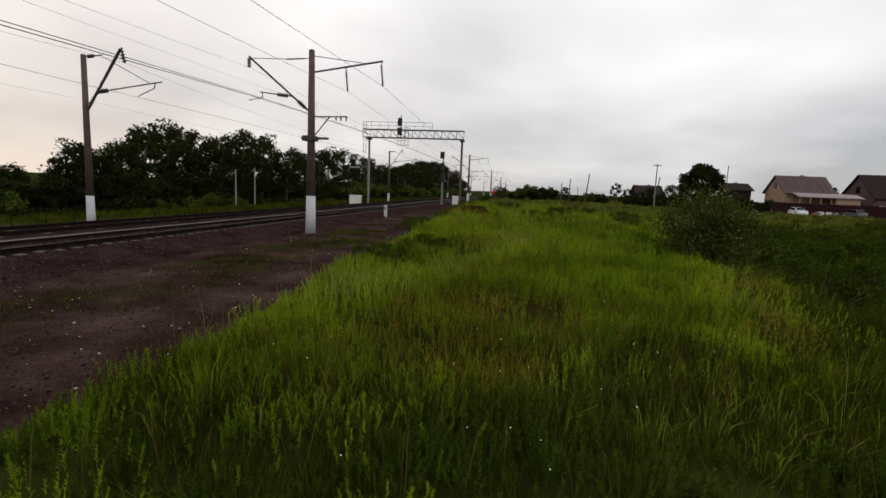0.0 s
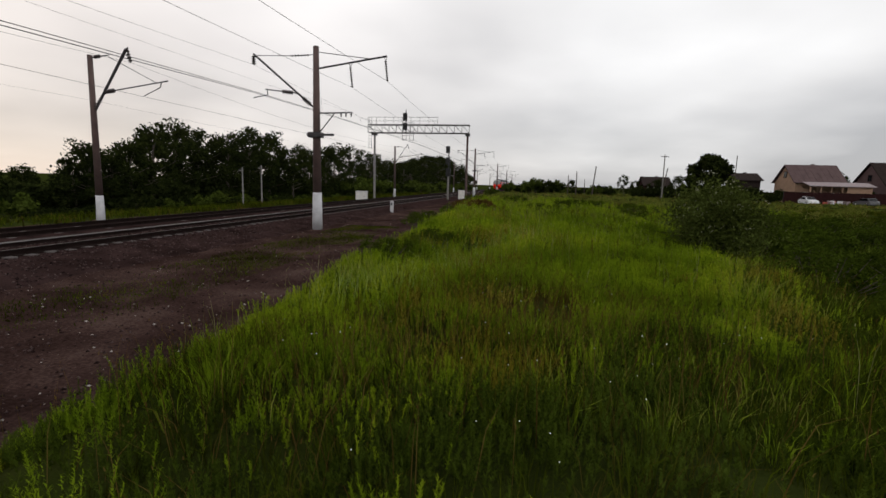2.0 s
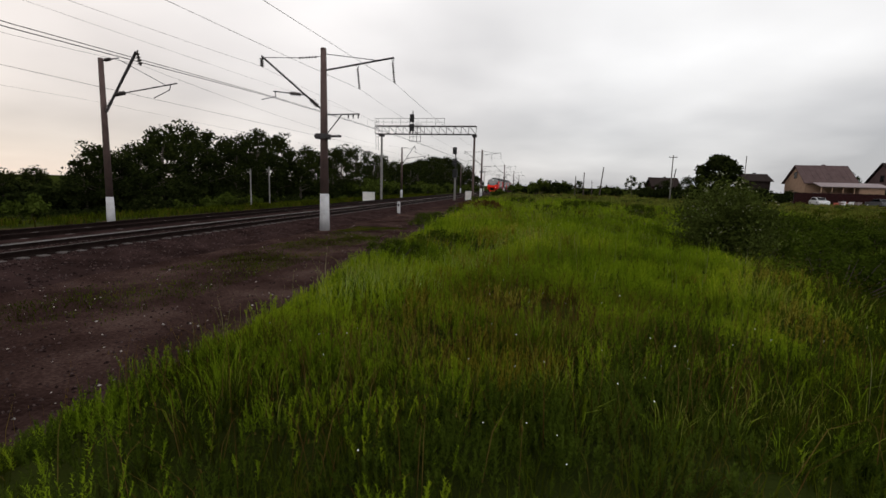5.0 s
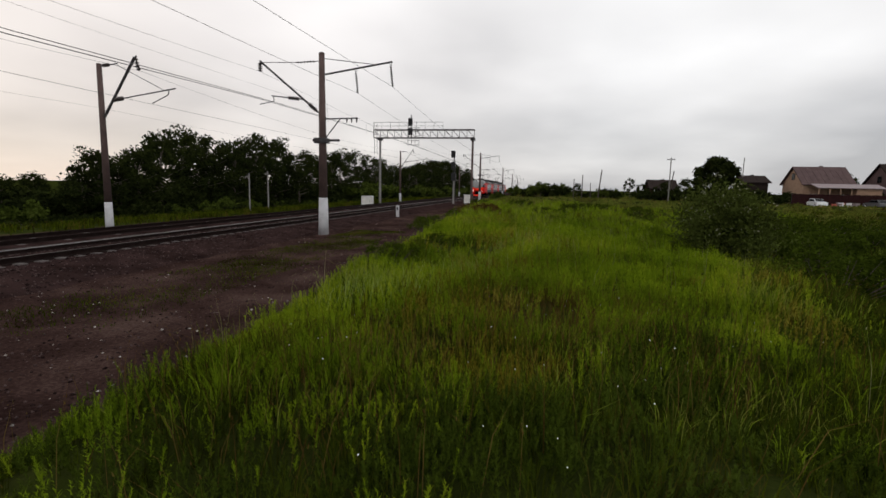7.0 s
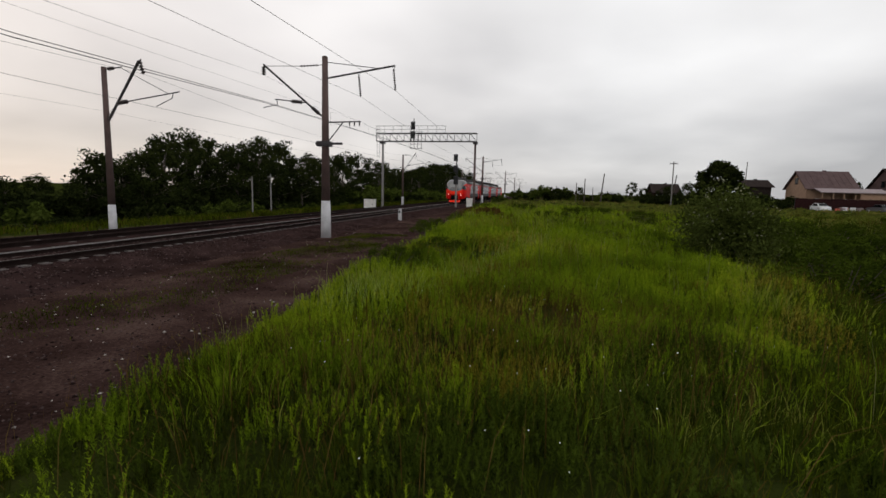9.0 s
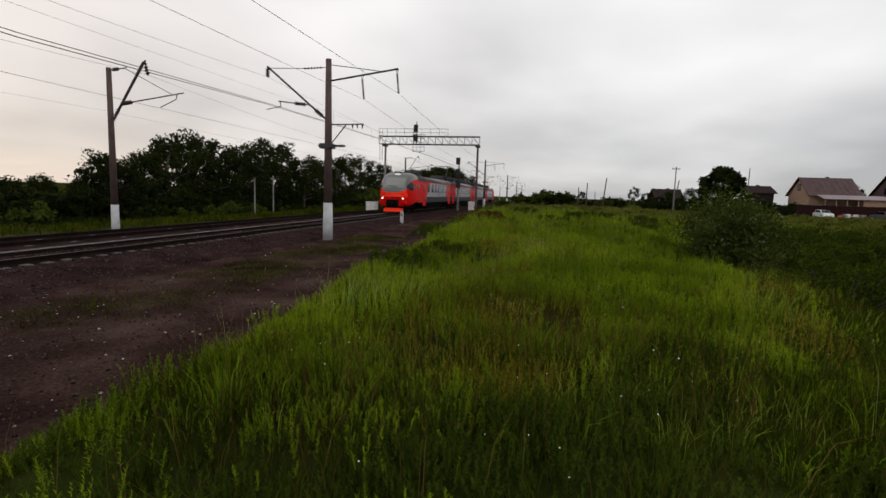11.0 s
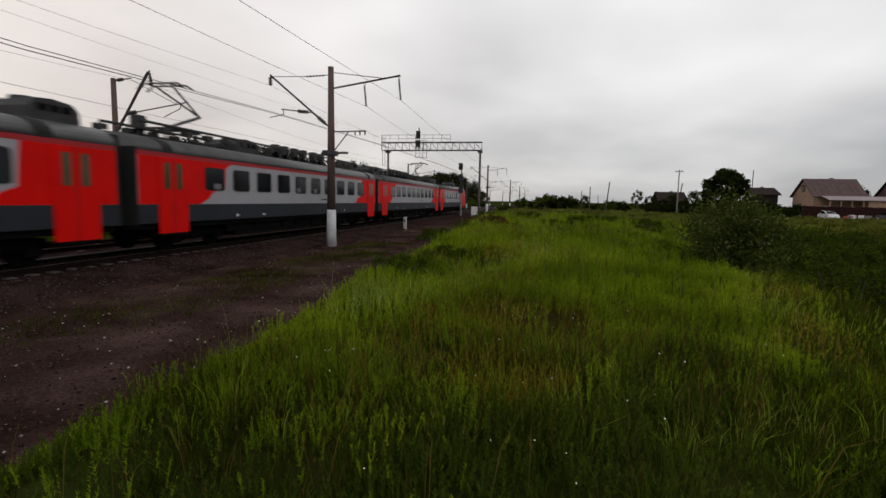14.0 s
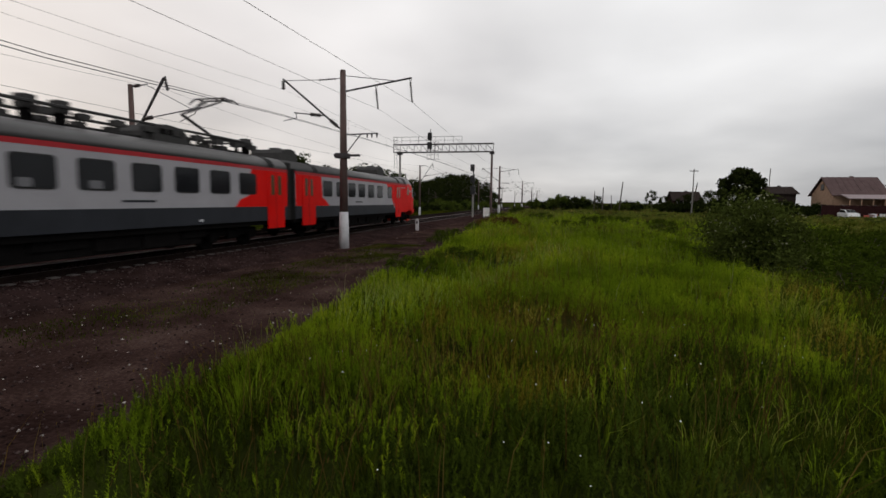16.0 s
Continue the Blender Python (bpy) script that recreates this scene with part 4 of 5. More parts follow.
def head_car(lit):
    car = thing("train_carriage", "red and grey electric train cab carriage with sloping nose" if lit else "red and grey cab carriage at the train's tail", "train carriage", "carriages of the train")
    y0, y1, nose = -18.3, -0.38, -21.76
    common_body(car, y0, y1)
    cab_shell(car, nose, lit)
    roof_bands(car, (-17.8, -16.1, -2.6))
    air_unit(car, -14.95, -13.6, 4.55)
    air_unit(car, -2.1, -0.6, 4.5)
    for s in (-1, 1):
        part("red_front", side_panel([(y0, 1.06), (-15.2, 1.06), (-15.2, 1.50), (-14.75, 1.62), (-14.5, 1.95), (-14.40, 2.16), (-13.62, 2.3), (-13.42, 2.55), (-13.40, 2.95), (-13.15, 3.188), (y0, 3.188)], s, 1.739, 0.006), M_RED, car, "red cab end of the side")
        part("red_end", side_panel([(y1, 1.656), (-3.9, 1.656), (-3.5, 1.95), (-3.1, 2.1), (-3.0, 3.188), (y1, 3.188)], s), M_RED, car, "red end of the side")
        car_door(car, -16.5, -15.2, s)
        car_door(car, -2.28, -0.98, s)
        for a in (-4.27, -5.9, -7.5, -9.05, -10.66, -12.32, -14.36):
            car_window(car, a, a + (1.08 if a > -14 else 0.95), s)
        w = part("cab_side_window", side_panel(rounded(-18.62, -18.26, 2.42, 3.08, 0.05), s, 1.735, 0.02), M_DOORGLASS, car)
        for yy, ww, zz, hh in ((-19.25, 0.42, 2.72, 0.1), (-17.5, 0.95, 2.98, 0.06), (-15.0, 0.17, 1.62, 0.13), (-15.0, 0.17, 1.42, 0.13)):
            part("marking", side_panel([(yy, zz), (yy + ww, zz), (yy + ww, zz + hh), (yy, zz + hh)], s, 1.7, 0.075), M_LIGHTGREY, car)
        part("number_bar", side_panel([(-8.6, 1.83), (-7.5, 1.83), (-7.5, 1.9), (-8.6, 1.9)], s, 1.735, 0.003), M_DARKGREY, car)
    for y in (-18.6, -3.6):
        bogie(car, y)
    part("snow_plough_bar", box(B(), -1.2, 1.2, nose + 1.0, nose + 1.3, 0.35, 0.7), M_UNDER, car)
    return car


def middle_car(panto_at, way, crates, units):
    car = thing("train_carriage", "light grey train carriage with red doors and raised pantograph", "train carriage", "carriages of the train")
    y0, y1 = 0.38, 21.68
    common_body(car, y0, y1)
    roof_bands(car, (1.4, 20.2))
    for s in (-1, 1):
        part("red_end", side_panel([(y0, 1.656), (3.1, 1.656), (3.55, 1.85), (3.85, 2.12), (4.5, 2.2), (4.55, 3.0), (4.9, 3.188), (y0, 3.188)], s), M_RED, car, "red end of the side")
        part("red_end", side_panel([(y1, 1.656), (17.95, 1.656), (18.25, 1.95), (18.9, 2.14), (19.0, 3.188), (y1, 3.188)], s), M_RED, car, "red end of the side")
        car_door(car, 1.15, 2.46, s)
        car_door(car, 20.1, 21.4, s)
        for k in range(10):
            car_window(car, 3.36 + 1.65 * k, 4.47 + 1.65 * k, s)
        for k, a, b in ((0, 0.5, 0.9), (4, 0.15, 0.5), (5, 0.3, 0.7)):
            w0 = 3.36 + 1.65 * k
            part("seat_back", side_panel(rounded(w0 + a, w0 + b, 2.2, 2.42, 0.05), s, 1.753, 0.002), M_SEAT, car, "pale seat back behind the glass")
        part("number_bar", side_panel([(12.9, 1.83), (14.1, 1.83), (14.1, 1.9), (12.9, 1.9)], s, 1.735, 0.003), M_DARKGREY, car)
        for yy in (5.2, 7.1, 16.0):
            part("marking", side_panel([(yy, 1.15), (yy + 0.12, 1.15), (yy + 0.12, 1.24), (yy, 1.24)], s, 1.737, 0.003), M_WHITE, car)
    pantograph(car, panto_at, way)
    roof_rail(car, 1.5, 20.5)
    roof_crates(car, crates)
    for a, b in units:
        air_unit(car, a, b, 4.5)
    for y in (3.6, 18.5):
        bogie(car, y)
    return car


TRAIN = [(head_car(True), 0.0, 0.0),
         (middle_car(3.7, 1, (1.65, 10.15, 11.0, 12.05, 13.0, 14.2, 15.15), ((6.5, 8.3), (19.0, 20.4))), 0.0, 0.0),
         (middle_car(19.0, -1, (6.8, 7.85, 8.95, 10.0, 11.2, 12.1, 20.3), ((15.0, 16.6), (1.6, 3.0))), CAR_PITCH, 0.0),
         (head_car(False), 2 * CAR_PITCH, 180.0)]


# ---- trees and bushes ----
def leaf_cloud(rng, centres, radii, count, size, flat=0.75):
    """Leaf blades scattered in shells round several centres: corners and triangles."""
    pick = rng.integers(0, len(centres), count)
    d = rng.normal(size=(count, 3))
    d /= np.linalg.norm(d, axis=1)[:, None]
    r = radii[pick] * (0.25 + 0.95 * rng.random(count))
    p = centres[pick] + d * r[:, None] * np.array([1, 1, flat])
    u = rng.normal(size=(count, 3)); u /= np.linalg.norm(u, axis=1)[:, None]
    w = np.cross(u, rng.normal(size=(count, 3))); w /= np.linalg.norm(w, axis=1)[:, None]
    s = size * (0.6 + 0.8 * rng.random(count))[:, None]
    a, b, c, e = p - u * s, p + w * s * 0.5, p + u * s, p - w * s * 0.5
    v = np.stack([a, b, c, e], 1).reshape(-1, 3)
    k = np.arange(count) * 4
    return v, np.concatenate([np.c_[k, k + 1, k + 2], np.c_[k, k + 2, k + 3]])


def make_tree(seed, label, height=9.0, spread=3.2, leaves=5200, leaf=0.26, material=None, trunk_share=0.3, name="tree", clumps=26, puff=1.0):
    rng = np.random.default_rng(seed)
    t = thing(name, label, "tree", "trees by the line")
    bm = B()
    r0 = height * 0.022
    top = Vector((rng.uniform(-0.3, 0.3), rng.uniform(-0.3, 0.3), height * 0.75))
    tube(bm, (0, 0, -0.5), (0.05, 0, height * 0.3), r0, r0 * 0.8, 9)
    tube(bm, (0.05, 0, height * 0.3), top, r0 * 0.8, r0 * 0.25, 8)
    centres, radii = [], []
    for i in range(clumps):
        a = 2.4 * i + rng.uniform(-0.4, 0.4)
        f = (i + 0.5) / clumps
        z = height * (trunk_share + (0.92 - trunk_share) * f)
        prof = math.sin(math.pi * min(1, 0.22 + 0.74 * f)) ** 0.8
        rad = spread * prof * rng.uniform(0.45, 1.0)
        c = Vector((rad * math.cos(a), rad * math.sin(a), z))
        centres.append(c)
        radii.append(height * puff * rng.uniform(0.06, 0.125))
        if i % 2 == 0:
            s = Vector((0.03, 0, z * 0.72))
            tube(bm, s, c, r0 * 0.32, r0 * 0.08, 5)
    part("trunk", bm, M_BARK, t)
    v, f = leaf_cloud(rng, np.array([tuple(c) for c in centres]), np.array(radii), leaves, leaf)
    crown = new("crown", tri_mesh("crown", v, f, material or M_LEAF_DARK))
    crown.parent = t
    return t


def make_bush(seed, label, height=2.0, spread=1.4, leaves=2600, leaf=0.11, material=None, bloom=0, clumps=16):
    rng = np.random.default_rng(seed)
    t = thing("bush", label, "bush", "bushes")
    bm = B()
    centres, radii = [], []
    for i in range(clumps):
        a, rad = rng.uniform(0, 6.28), spread * math.sqrt(rng.random()) * 0.8
        z = height * rng.uniform(0.2, 0.85) * (1 - 0.35 * rad / spread)
        c = (rad * math.cos(a), rad * math.sin(a), z)
        centres.append(c); radii.append(height * rng.uniform(0.14, 0.26))
        tube(bm, (c[0] * 0.2, c[1] * 0.2, -0.2), c, 0.016, 0.005, 5)
    part("woody_base", bm, M_BARK, t)
    cs, rs = np.array(centres), np.array(radii)
    v, f = leaf_cloud(rng, cs, rs, leaves, leaf, 0.85)
    v[:, 2] = np.maximum(v[:, 2], -0.15)
    ob = new("leaves", tri_mesh("leaves", v, f, material or M_LEAF_MID))
    ob.parent = t
    if bloom:
        tops = cs + np.c_[np.zeros(len(cs)), np.zeros(len(cs)), rs * 0.75]
        v, f = leaf_cloud(rng, tops, rs * 0.42, bloom, 0.045, 0.35)
        ob = new("bloom", tri_mesh("bloom", v, f, M_BLOOM))
        ob.parent = t
        tagged(ob, "flat pale flower heads", kind="stuff")
    return t


def place(kind, x, y, height, own, turn, wide=1.0, z=None):
    """A copy of a plant that stands on the ground, scaled to its height."""
    s = height / own
    zz = float(ground_z(x, y)) if z is None else z
    m = pose(x, y, zz, 0, 0, turn) @ Matrix.Diagonal((s * wide, s * wide, s, 1))
    return copy_thing(kind, m)


OAKS = [make_tree(11 + i, lab, 9.0, sp * 1.12, lv, 0.19, M_LEAF_DARK, ts, clumps=n, puff=pf) for i, (lab, sp, ts, n, lv, pf) in enumerate((
    ("dark leafy oak in the belt beyond the tracks", 3.3, 0.2, 27, 3700, 1.2), ("broad dark green tree with gaps in its crown", 3.9, 0.18, 21, 3300, 1.0),
    ("dense dark tree in the woodland belt", 3.0, 0.12, 30, 4100, 1.25), ("tall dark tree with a ragged crown", 2.9, 0.2, 20, 3200, 1.02)))]
# the belt of trees beyond the far track: x, y, height
BELT = ((-45, 33.6, 3.6), (-45, 36.4, 3.9), (-46, 31.0, 3.6), (-39, 35.9, 4.3), (-38, 36.4, 5.9), (-38, 38.6, 5.4), (-38, 40.8, 6.5),
        (-40, 46, 8.3), (-42, 51.9, 9.6), (-42, 55.8, 9.1), (-40, 59, 8.9), (-40, 64, 10.2), (-40, 69.5, 10.0), (-38, 73.4, 8.6),
        (-40, 82, 8.7), (-40, 91, 9.6), (-42, 100, 10.6), (-42, 109, 11.2), (-42, 125, 10.6))
BELT_FAR = ((-42, 140, 10.2), (-42, 158, 10.6), (-44, 177, 12.4), (-45, 198, 14.4), (-46, 215, 16.2), (-45, 238, 17.4), (-45, 262, 17.4),
            (-45, 295, 16.2), (-45, 330, 13.2), (-45, 368, 10.2))
for i, (x, y, h) in enumerate(BELT):
    place(OAKS[i % 4 if h > 7 else 2 * (i % 2)], x, y, h * 1.07, 9.0, 67 * i, 1.2 if h < 7 else 1.0)
for i, (x, y, h) in enumerate(BELT):
    if i % 2 == 0 and i > 9:
        place(OAKS[(i + 1) % 4], x - 6, y + 3, h * 0.86, 9.0, 131 * i, 1.2)
for i, (x, y, h) in enumerate(BELT_FAR):
    place(OAKS[(i + 2) % 4], x, y, h, 9.0, 41 * i, 1.35)
    place(OAKS[i % 4], x - 7, y + 8, h * 0.92, 9.0, 97 * i, 1.3)
for ob in OAKS:
    ob.matrix_basis = pose(-52, 60 + 9 * OAKS.index(ob), -1.4, 0, 0, 33)

SCRUB = [make_bush(31 + i, lab, 2.0, 1.6, 1100, 0.15, m) for i, (lab, m) in enumerate((
    ("low green scrub at the wood's edge", M_LEAF_MID), ("dark rounded shrub at the wood's edge", M_LEAF_DARK), ("loose leafy shrub in the grass", M_LEAF_MID)))]
rs = random.Random(8)
for i in range(34):
    y = 24 + i * 3.4 + rs.uniform(-1, 1)
    place(SCRUB[i % 3 if y > 38 else 1], -33.5 + rs.uniform(-2.5, 2.0), y, rs.uniform(0.8, 1.7), 2.0, rs.uniform(0, 360), rs.uniform(1.0, 1.5))
for i in range(25):
    y = 41 + i * 4.1
    place(SCRUB[1], -41.5 + rs.uniform(-1.5, 1.5), y, rs.uniform(2.8, 4.2), 2.0, rs.uniform(0, 360), 1.2)
for i in range(14):
    y = 38 + i * 8
    place(SCRUB[1], -37.5 + rs.uniform(-1.5, 1.5), y, rs.uniform(2.4, 3.4), 2.0, rs.uniform(0, 360), 1.1)

for i in range(30):
    place(SCRUB[(0, 2, 1)[i % 3]], -35.5 + rs.uniform(-2, 2), 96 + i * 6.0, rs.uniform(2.6, 4.6), 2.0, rs.uniform(0, 360), 1.3)
for x, y, h in ((-42.0, 37.4, 2.6), (-41.0, 37.6, 2.3), (-43.0, 35.2, 3.2), (-44.0, 33.4, 3.2), (-42.6, 36.3, 2.5)):
    place(SCRUB[1], x, y, h, 2.0, 80 * y, 1.2)
for i, ob in enumerate(SCRUB):
    ob.matrix_basis = pose(-34.0, 27.0 + 11 * i, -1.3, 0, 0, 15)

# across the field
RIGHT_TREE = make_tree(71, "large dark rounded tree before the village", 8.4, 4.2, 11000, 0.24, M_LEAF_DARK, 0.08, clumps=60)
RIGHT_TREE.matrix_basis = pose(31.0, 92, -0.1, 0, 0, 20) @ Matrix.Diagonal((1.1, 1.1, 1.03, 1))
for x, y, h, k, w in ((20.0, 110, 4.8, 1, 0.75), (9.0, 110, 3.3, 2, 1.0), (31.5, 112, 5.0, 2, 1.0), (27.5, 113, 4.2, 0, 1.2), (24.5, 120, 3.8, 1, 1.1), (64, 116, 6.6, 1, 0.9), (35.2, 108, 5.6, 2, 1.0),
                      (46.5, 118, 5.2, 0, 1.0)):
    place(OAKS[k], x, y, h, 9.0, 53 * x, w)
for i, (x, y, h) in enumerate(((-4.5, 104, 2.6), (-2.2, 106, 3.0), (0.3, 105, 3.6), (2.4, 108, 3.2), (4.6, 106, 3.7), (6.3, 107, 3.3), (13.4, 108, 2.3), (15.4, 110, 2.9), (17.2, 112, 2.5), (22.5, 112, 2.2),
                               (11.2, 112, 2.0), (-7.6, 100, 2.2), (38.0, 96, 2.4), (42.0, 94, 2.0))):
    place(SCRUB[i % 3], x, y, h, 2.0, 77 * i, 1.1)

ELDER = make_bush(91, "bushy elder with flat pale flower heads", 2.95, 1.45, 17000, 0.046, M_ELDER, 240, 46)
ELDER.matrix_basis = pose(5.55, 15.4, -0.35)
BRUSH = [make_bush(95 + i, "dark overgrown weeds and brushwood", 1.3, 1.4, 2200, 0.043, M_WEED, clumps=26) for i in range(2)]
for x, y, h in ((22.0, 104, 2.6), (23.6, 106, 3.0), (25.6, 105, 2.8), (27.2, 103, 3.4), (31.8, 101, 3.8), (33.6, 102, 3.4), (35.4, 101, 3.2), (37.5, 103, 3.6), (39.6, 104, 3.2), (41.5, 105, 3.4), (44.0, 104, 3.3), (46.3, 104, 3.0),
                (63.0, 108, 3.6), (65.0, 106, 3.2)):
    place(SCRUB[1], x, y, h, 2.0, 71 * x, 1.2)
for i in range(44):
    x, y = rs.uniform(4.9, 19.5), rs.uniform(8.0, 30.0)
    if x > 0.36 * y + 0.6:
        place(BRUSH[i % 2], x, y, rs.uniform(0.9, 1.6), 1.3, rs.uniform(0, 360), rs.uniform(1.0, 1.5))
BRUSH[0].matrix_basis = pose(7.4, 14.0, -0.3)
BRUSH[1].matrix_basis = pose(8.6, 17.0, -0.3)
for x, y, h in ((-6.6, 30.0, 0.9), (-7.2, 33.0, 0.8), (-6.4, 27.5, 0.8), (-7.4, 46.0, 0.8), (-6.6, 40.0, 0.8), (-6.0, 55.0, 0.9)):
    place(BRUSH[0], x, y, h, 1.3, 60 * y, 1.3)


DOCK = make_bush(101, "reddish brown clump of dead weeds in the grass", 0.9, 0.9, 1500, 0.05, M_DRY)
DOCK.matrix_basis = pose(-3.4, 30.0, 0.3)
for x, y, h, w in ((-2.6, 27.0, 0.7, 1.4), (-4.4, 33.0, 0.8, 1.3)):
    place(DOCK, x, y, h, 0.9, 40 * y, w)
for x, y, h in ((0.9, 27.0, 0.9), (2.4, 31.0, 1.0), (4.2, 35.0, 1.1), (-1.2, 38.0, 0.9), (-4.6, 42.0, 0.9), (6.6, 33.0, 1.2), (8.2, 40.0, 1.2), (-2.2, 11.6, 0.6), (-2.9, 9.4, 0.55)):
    place(BRUSH[1], x, y, h, 1.3, 50 * y, 1.2)


# ---- the village ----
def gable_house(x0, x1, y0, y1, eave, ridge, z0, wall, roof, label, porch=None, over=0.45):
    h = thing("house", label, "house", "village houses")
    ym = (y0 + y1) / 2
    bm = B()
    outline = [(y0, z0), (y1, z0), (y1, eave), (ym, ridge - 0.15), (y0, eave)]
    part("wall", extrude_x(bm, outline, x0, x1), wall, h)
    sl = (ridge - eave) / (ym - y0)
    r = None
    for s, yo in ((-1, y0), (1, y1)):
        bm = B()
        ye = yo + s * over
        ze = eave - over * sl
        o = [(ye, ze), (ym, ridge), (ym, ridge + 0.14), (ye, ze + 0.14)]
        r = part("roof", extrude_x(bm, o, x0 - over, x1 + over), roof, h)
        seams = int((x1 - x0) / 0.9)
        for i in range(seams + 1):
            x = x0 - over + 0.1 + i * (x1 - x0 + 2 * over - 0.2) / seams
            part("roof_seam", extrude_x(B(), [(ye, ze + 0.14), (ym, ridge + 0.14), (ym, ridge + 0.18), (ye, ze + 0.18)], x - 0.02, x + 0.02), roof, r)

    def window(px0, px1, pz0, pz1, face):
        if face == "gable":
            fr = part("window", box(B(), x0 - 0.06, x0 - 0.003, px0, px1, pz0, pz1, 0.01), M_ROOFDARK, h)
            part("pane", box(B(), x0 - 0.07, x0 - 0.061, px0 + 0.1, px1 - 0.1, pz0 + 0.1, pz1 - 0.1), M_GLASS, fr)
        else:
            fr = part("window", box(B(), px0, px1, y0 - 0.06, y0 - 0.003, pz0, pz1, 0.01), M_WHITE, h)
            part("pane", box(B(), px0 + 0.1, px1 - 0.1, y0 - 0.07, y0 - 0.061, pz0 + 0.1, pz1 - 0.1), M_GLASS, fr)
    window(ym - 0.6, ym + 0.6, eave + 0.7, eave + 2.0, "gable")
    window(y0 + 1.2, y0 + 2.4, z0 + 1.3, z0 + 2.7, "gable")
    n = max(2, int((x1 - x0) / 3))
    for i in range(n):
        xc = x0 + (i + 0.5) * (x1 - x0) / n
        window(xc - 0.7, xc + 0.7, z0 + 1.3, z0 + 2.8, "front")
    if porch:
        a, b = porch
        p = part("porch_roof", extrude_x(B(), [(y0 - 3.2, eave - 0.95), (y0 - 0.46, eave - 0.2), (y0 - 0.46, eave - 0.08), (y0 - 3.2, eave - 0.83)], a, b), M_ROOFPALE, h, "pale sheet porch roof")
        part("porch_wall", box(B(), b - 4.6, b - 0.5, y0 - 2.8, y0 - 0.5, z0, eave - 0.9), wall, h)
        for i in range(4):
            x = a + 0.3 + i * 1.8
            part("porch_post", box(B(), x - 0.07, x + 0.07, y0 - 3.0, y0 - 2.86, z0, eave - 0.9), wall, p)
    part("chimney", box(B(), x0 + (x1 - x0) * 0.55, x0 + (x1 - x0) * 0.55 + 0.5, ym + 0.3, ym + 0.8, ridge - 0.8, ridge + 0.35, 0.02), roof, h)
    return h


gable_house(50.8, 59.3, 105.0, 113.0, 4.25, 7.45, -0.6, M_WALL, M_ROOFTILE, "tan plastered house with a maroon metal roof and pale porch", (51.8, 63.0))
gable_house(66.5, 77.0, 105.0, 115.0, 3.9, 8.2, -0.6, M_ROOFTILE, M_ROOFDARK, "dark red wooden house with a steep dark roof")
gable_house(42.3, 46.8, 110.0, 116.0, 4.4, 5.7, -0.4, M_ROOFDARK, M_ROOFDARK, "low dark outbuilding with a weathered roof")
gable_house(26.0, 31.5, 118.0, 124.0, 2.9, 4.7, 0.0, M_FENCE, M_ROOFDARK, "small brown cottage with a dark gable roof")


def build_fence():
    f = thing("fence", "tall dark maroon sheet fence along the village plots", "fence")
    for i in range(30):
        x = 46.5 + i * 1.0
        y = 99.5
        part("panel", box(B(), x, x + 0.985, y, y + 0.04, -0.45, 2.15 + 0.03 * math.sin(i * 2.1)), M_FENCE, f)
        if i % 3 == 0:
            part("post", box(B(), x - 0.05, x + 0.05, y + 0.045, y + 0.13, -0.5, 2.3), M_STEEL, f)
    for z in (0.2, 1.4):
        part("rail", box(B(), 46.5, 76.5, y + 0.042, y + 0.09, z, z + 0.06), M_STEEL, f)


build_fence()


def build_car(x, y, turn, paint, label):
    c = thing("parked_car", label, "car", "parked cars", m=pose(x, y, -0.05, 0, 0, turn))
    prof = [(-2.0, 0.28), (2.0, 0.28), (2.05, 0.62), (1.9, 0.84), (1.05, 0.94), (-1.75, 0.97), (-2.02, 0.86), (-2.06, 0.5)]
    bm = extrude_x(B(), prof, -0.82, 0.82)
    bmesh.ops.bevel(bm, geom=list(bm.edges), offset=0.05, segments=2, affect="EDGES")
    part("body", bm, paint, c, smooth=False)
    cab = [(1.05, 0.93), (0.35, 1.42), (-1.25, 1.46), (-1.8, 0.96)]
    bm = extrude_x(B(), cab, -0.68, 0.68)
    bmesh.ops.bevel(bm, geom=list(bm.edges), offset=0.05, segments=2, affect="EDGES")
    part("cabin", bm, paint, c)
    for s in (-1, 1):
        part("side_glass", extrude_x(B(), [(0.85, 0.98), (0.3, 1.36), (-1.15, 1.39), (-1.55, 0.99)], *((0.682, 0.69) if s > 0 else (-0.69, -0.682))), M_GLASS, c)
        for yy in (-1.3, 1.28):
            w = part("wheel", tube(B(), (s * 0.64, yy, 0.31), (s * 0.84, yy, 0.31), 0.31, 0.30, 16), M_TYRE, c)
            part("rim", tube(B(), (s * 0.842, yy, 0.31), (s * 0.85, yy, 0.31), 0.19, 0.18, 12), M_WHITE, w)
        part("headlamp", box(B(), s * 0.62 - 0.14, s * 0.62 + 0.14, 1.97, 2.06, 0.62, 0.76, 0.02), M_WHITE, c)
    part("windscreen", extrude_x(B(), [(1.06, 0.99), (0.42, 1.41), (0.44, 1.43), (1.09, 1.0)], -0.58, 0.58), M_GLASS, c)
    part("rear_glass", extrude_x(B(), [(-1.79, 1.03), (-1.34, 1.4), (-1.36, 1.42), (-1.82, 1.04)], -0.58, 0.58), M_GLASS, c)
    part("bumper", box(B(), -0.8, 0.8, 2.02, 2.12, 0.3, 0.55, 0.03), paint, c)


build_car(47.9, 94.0, 174, M_CARWHITE, "white hatchback parked before the fence")
build_car(57.4, 95.0, 2, M_CARDARK, "dark grey saloon car parked before the fence")


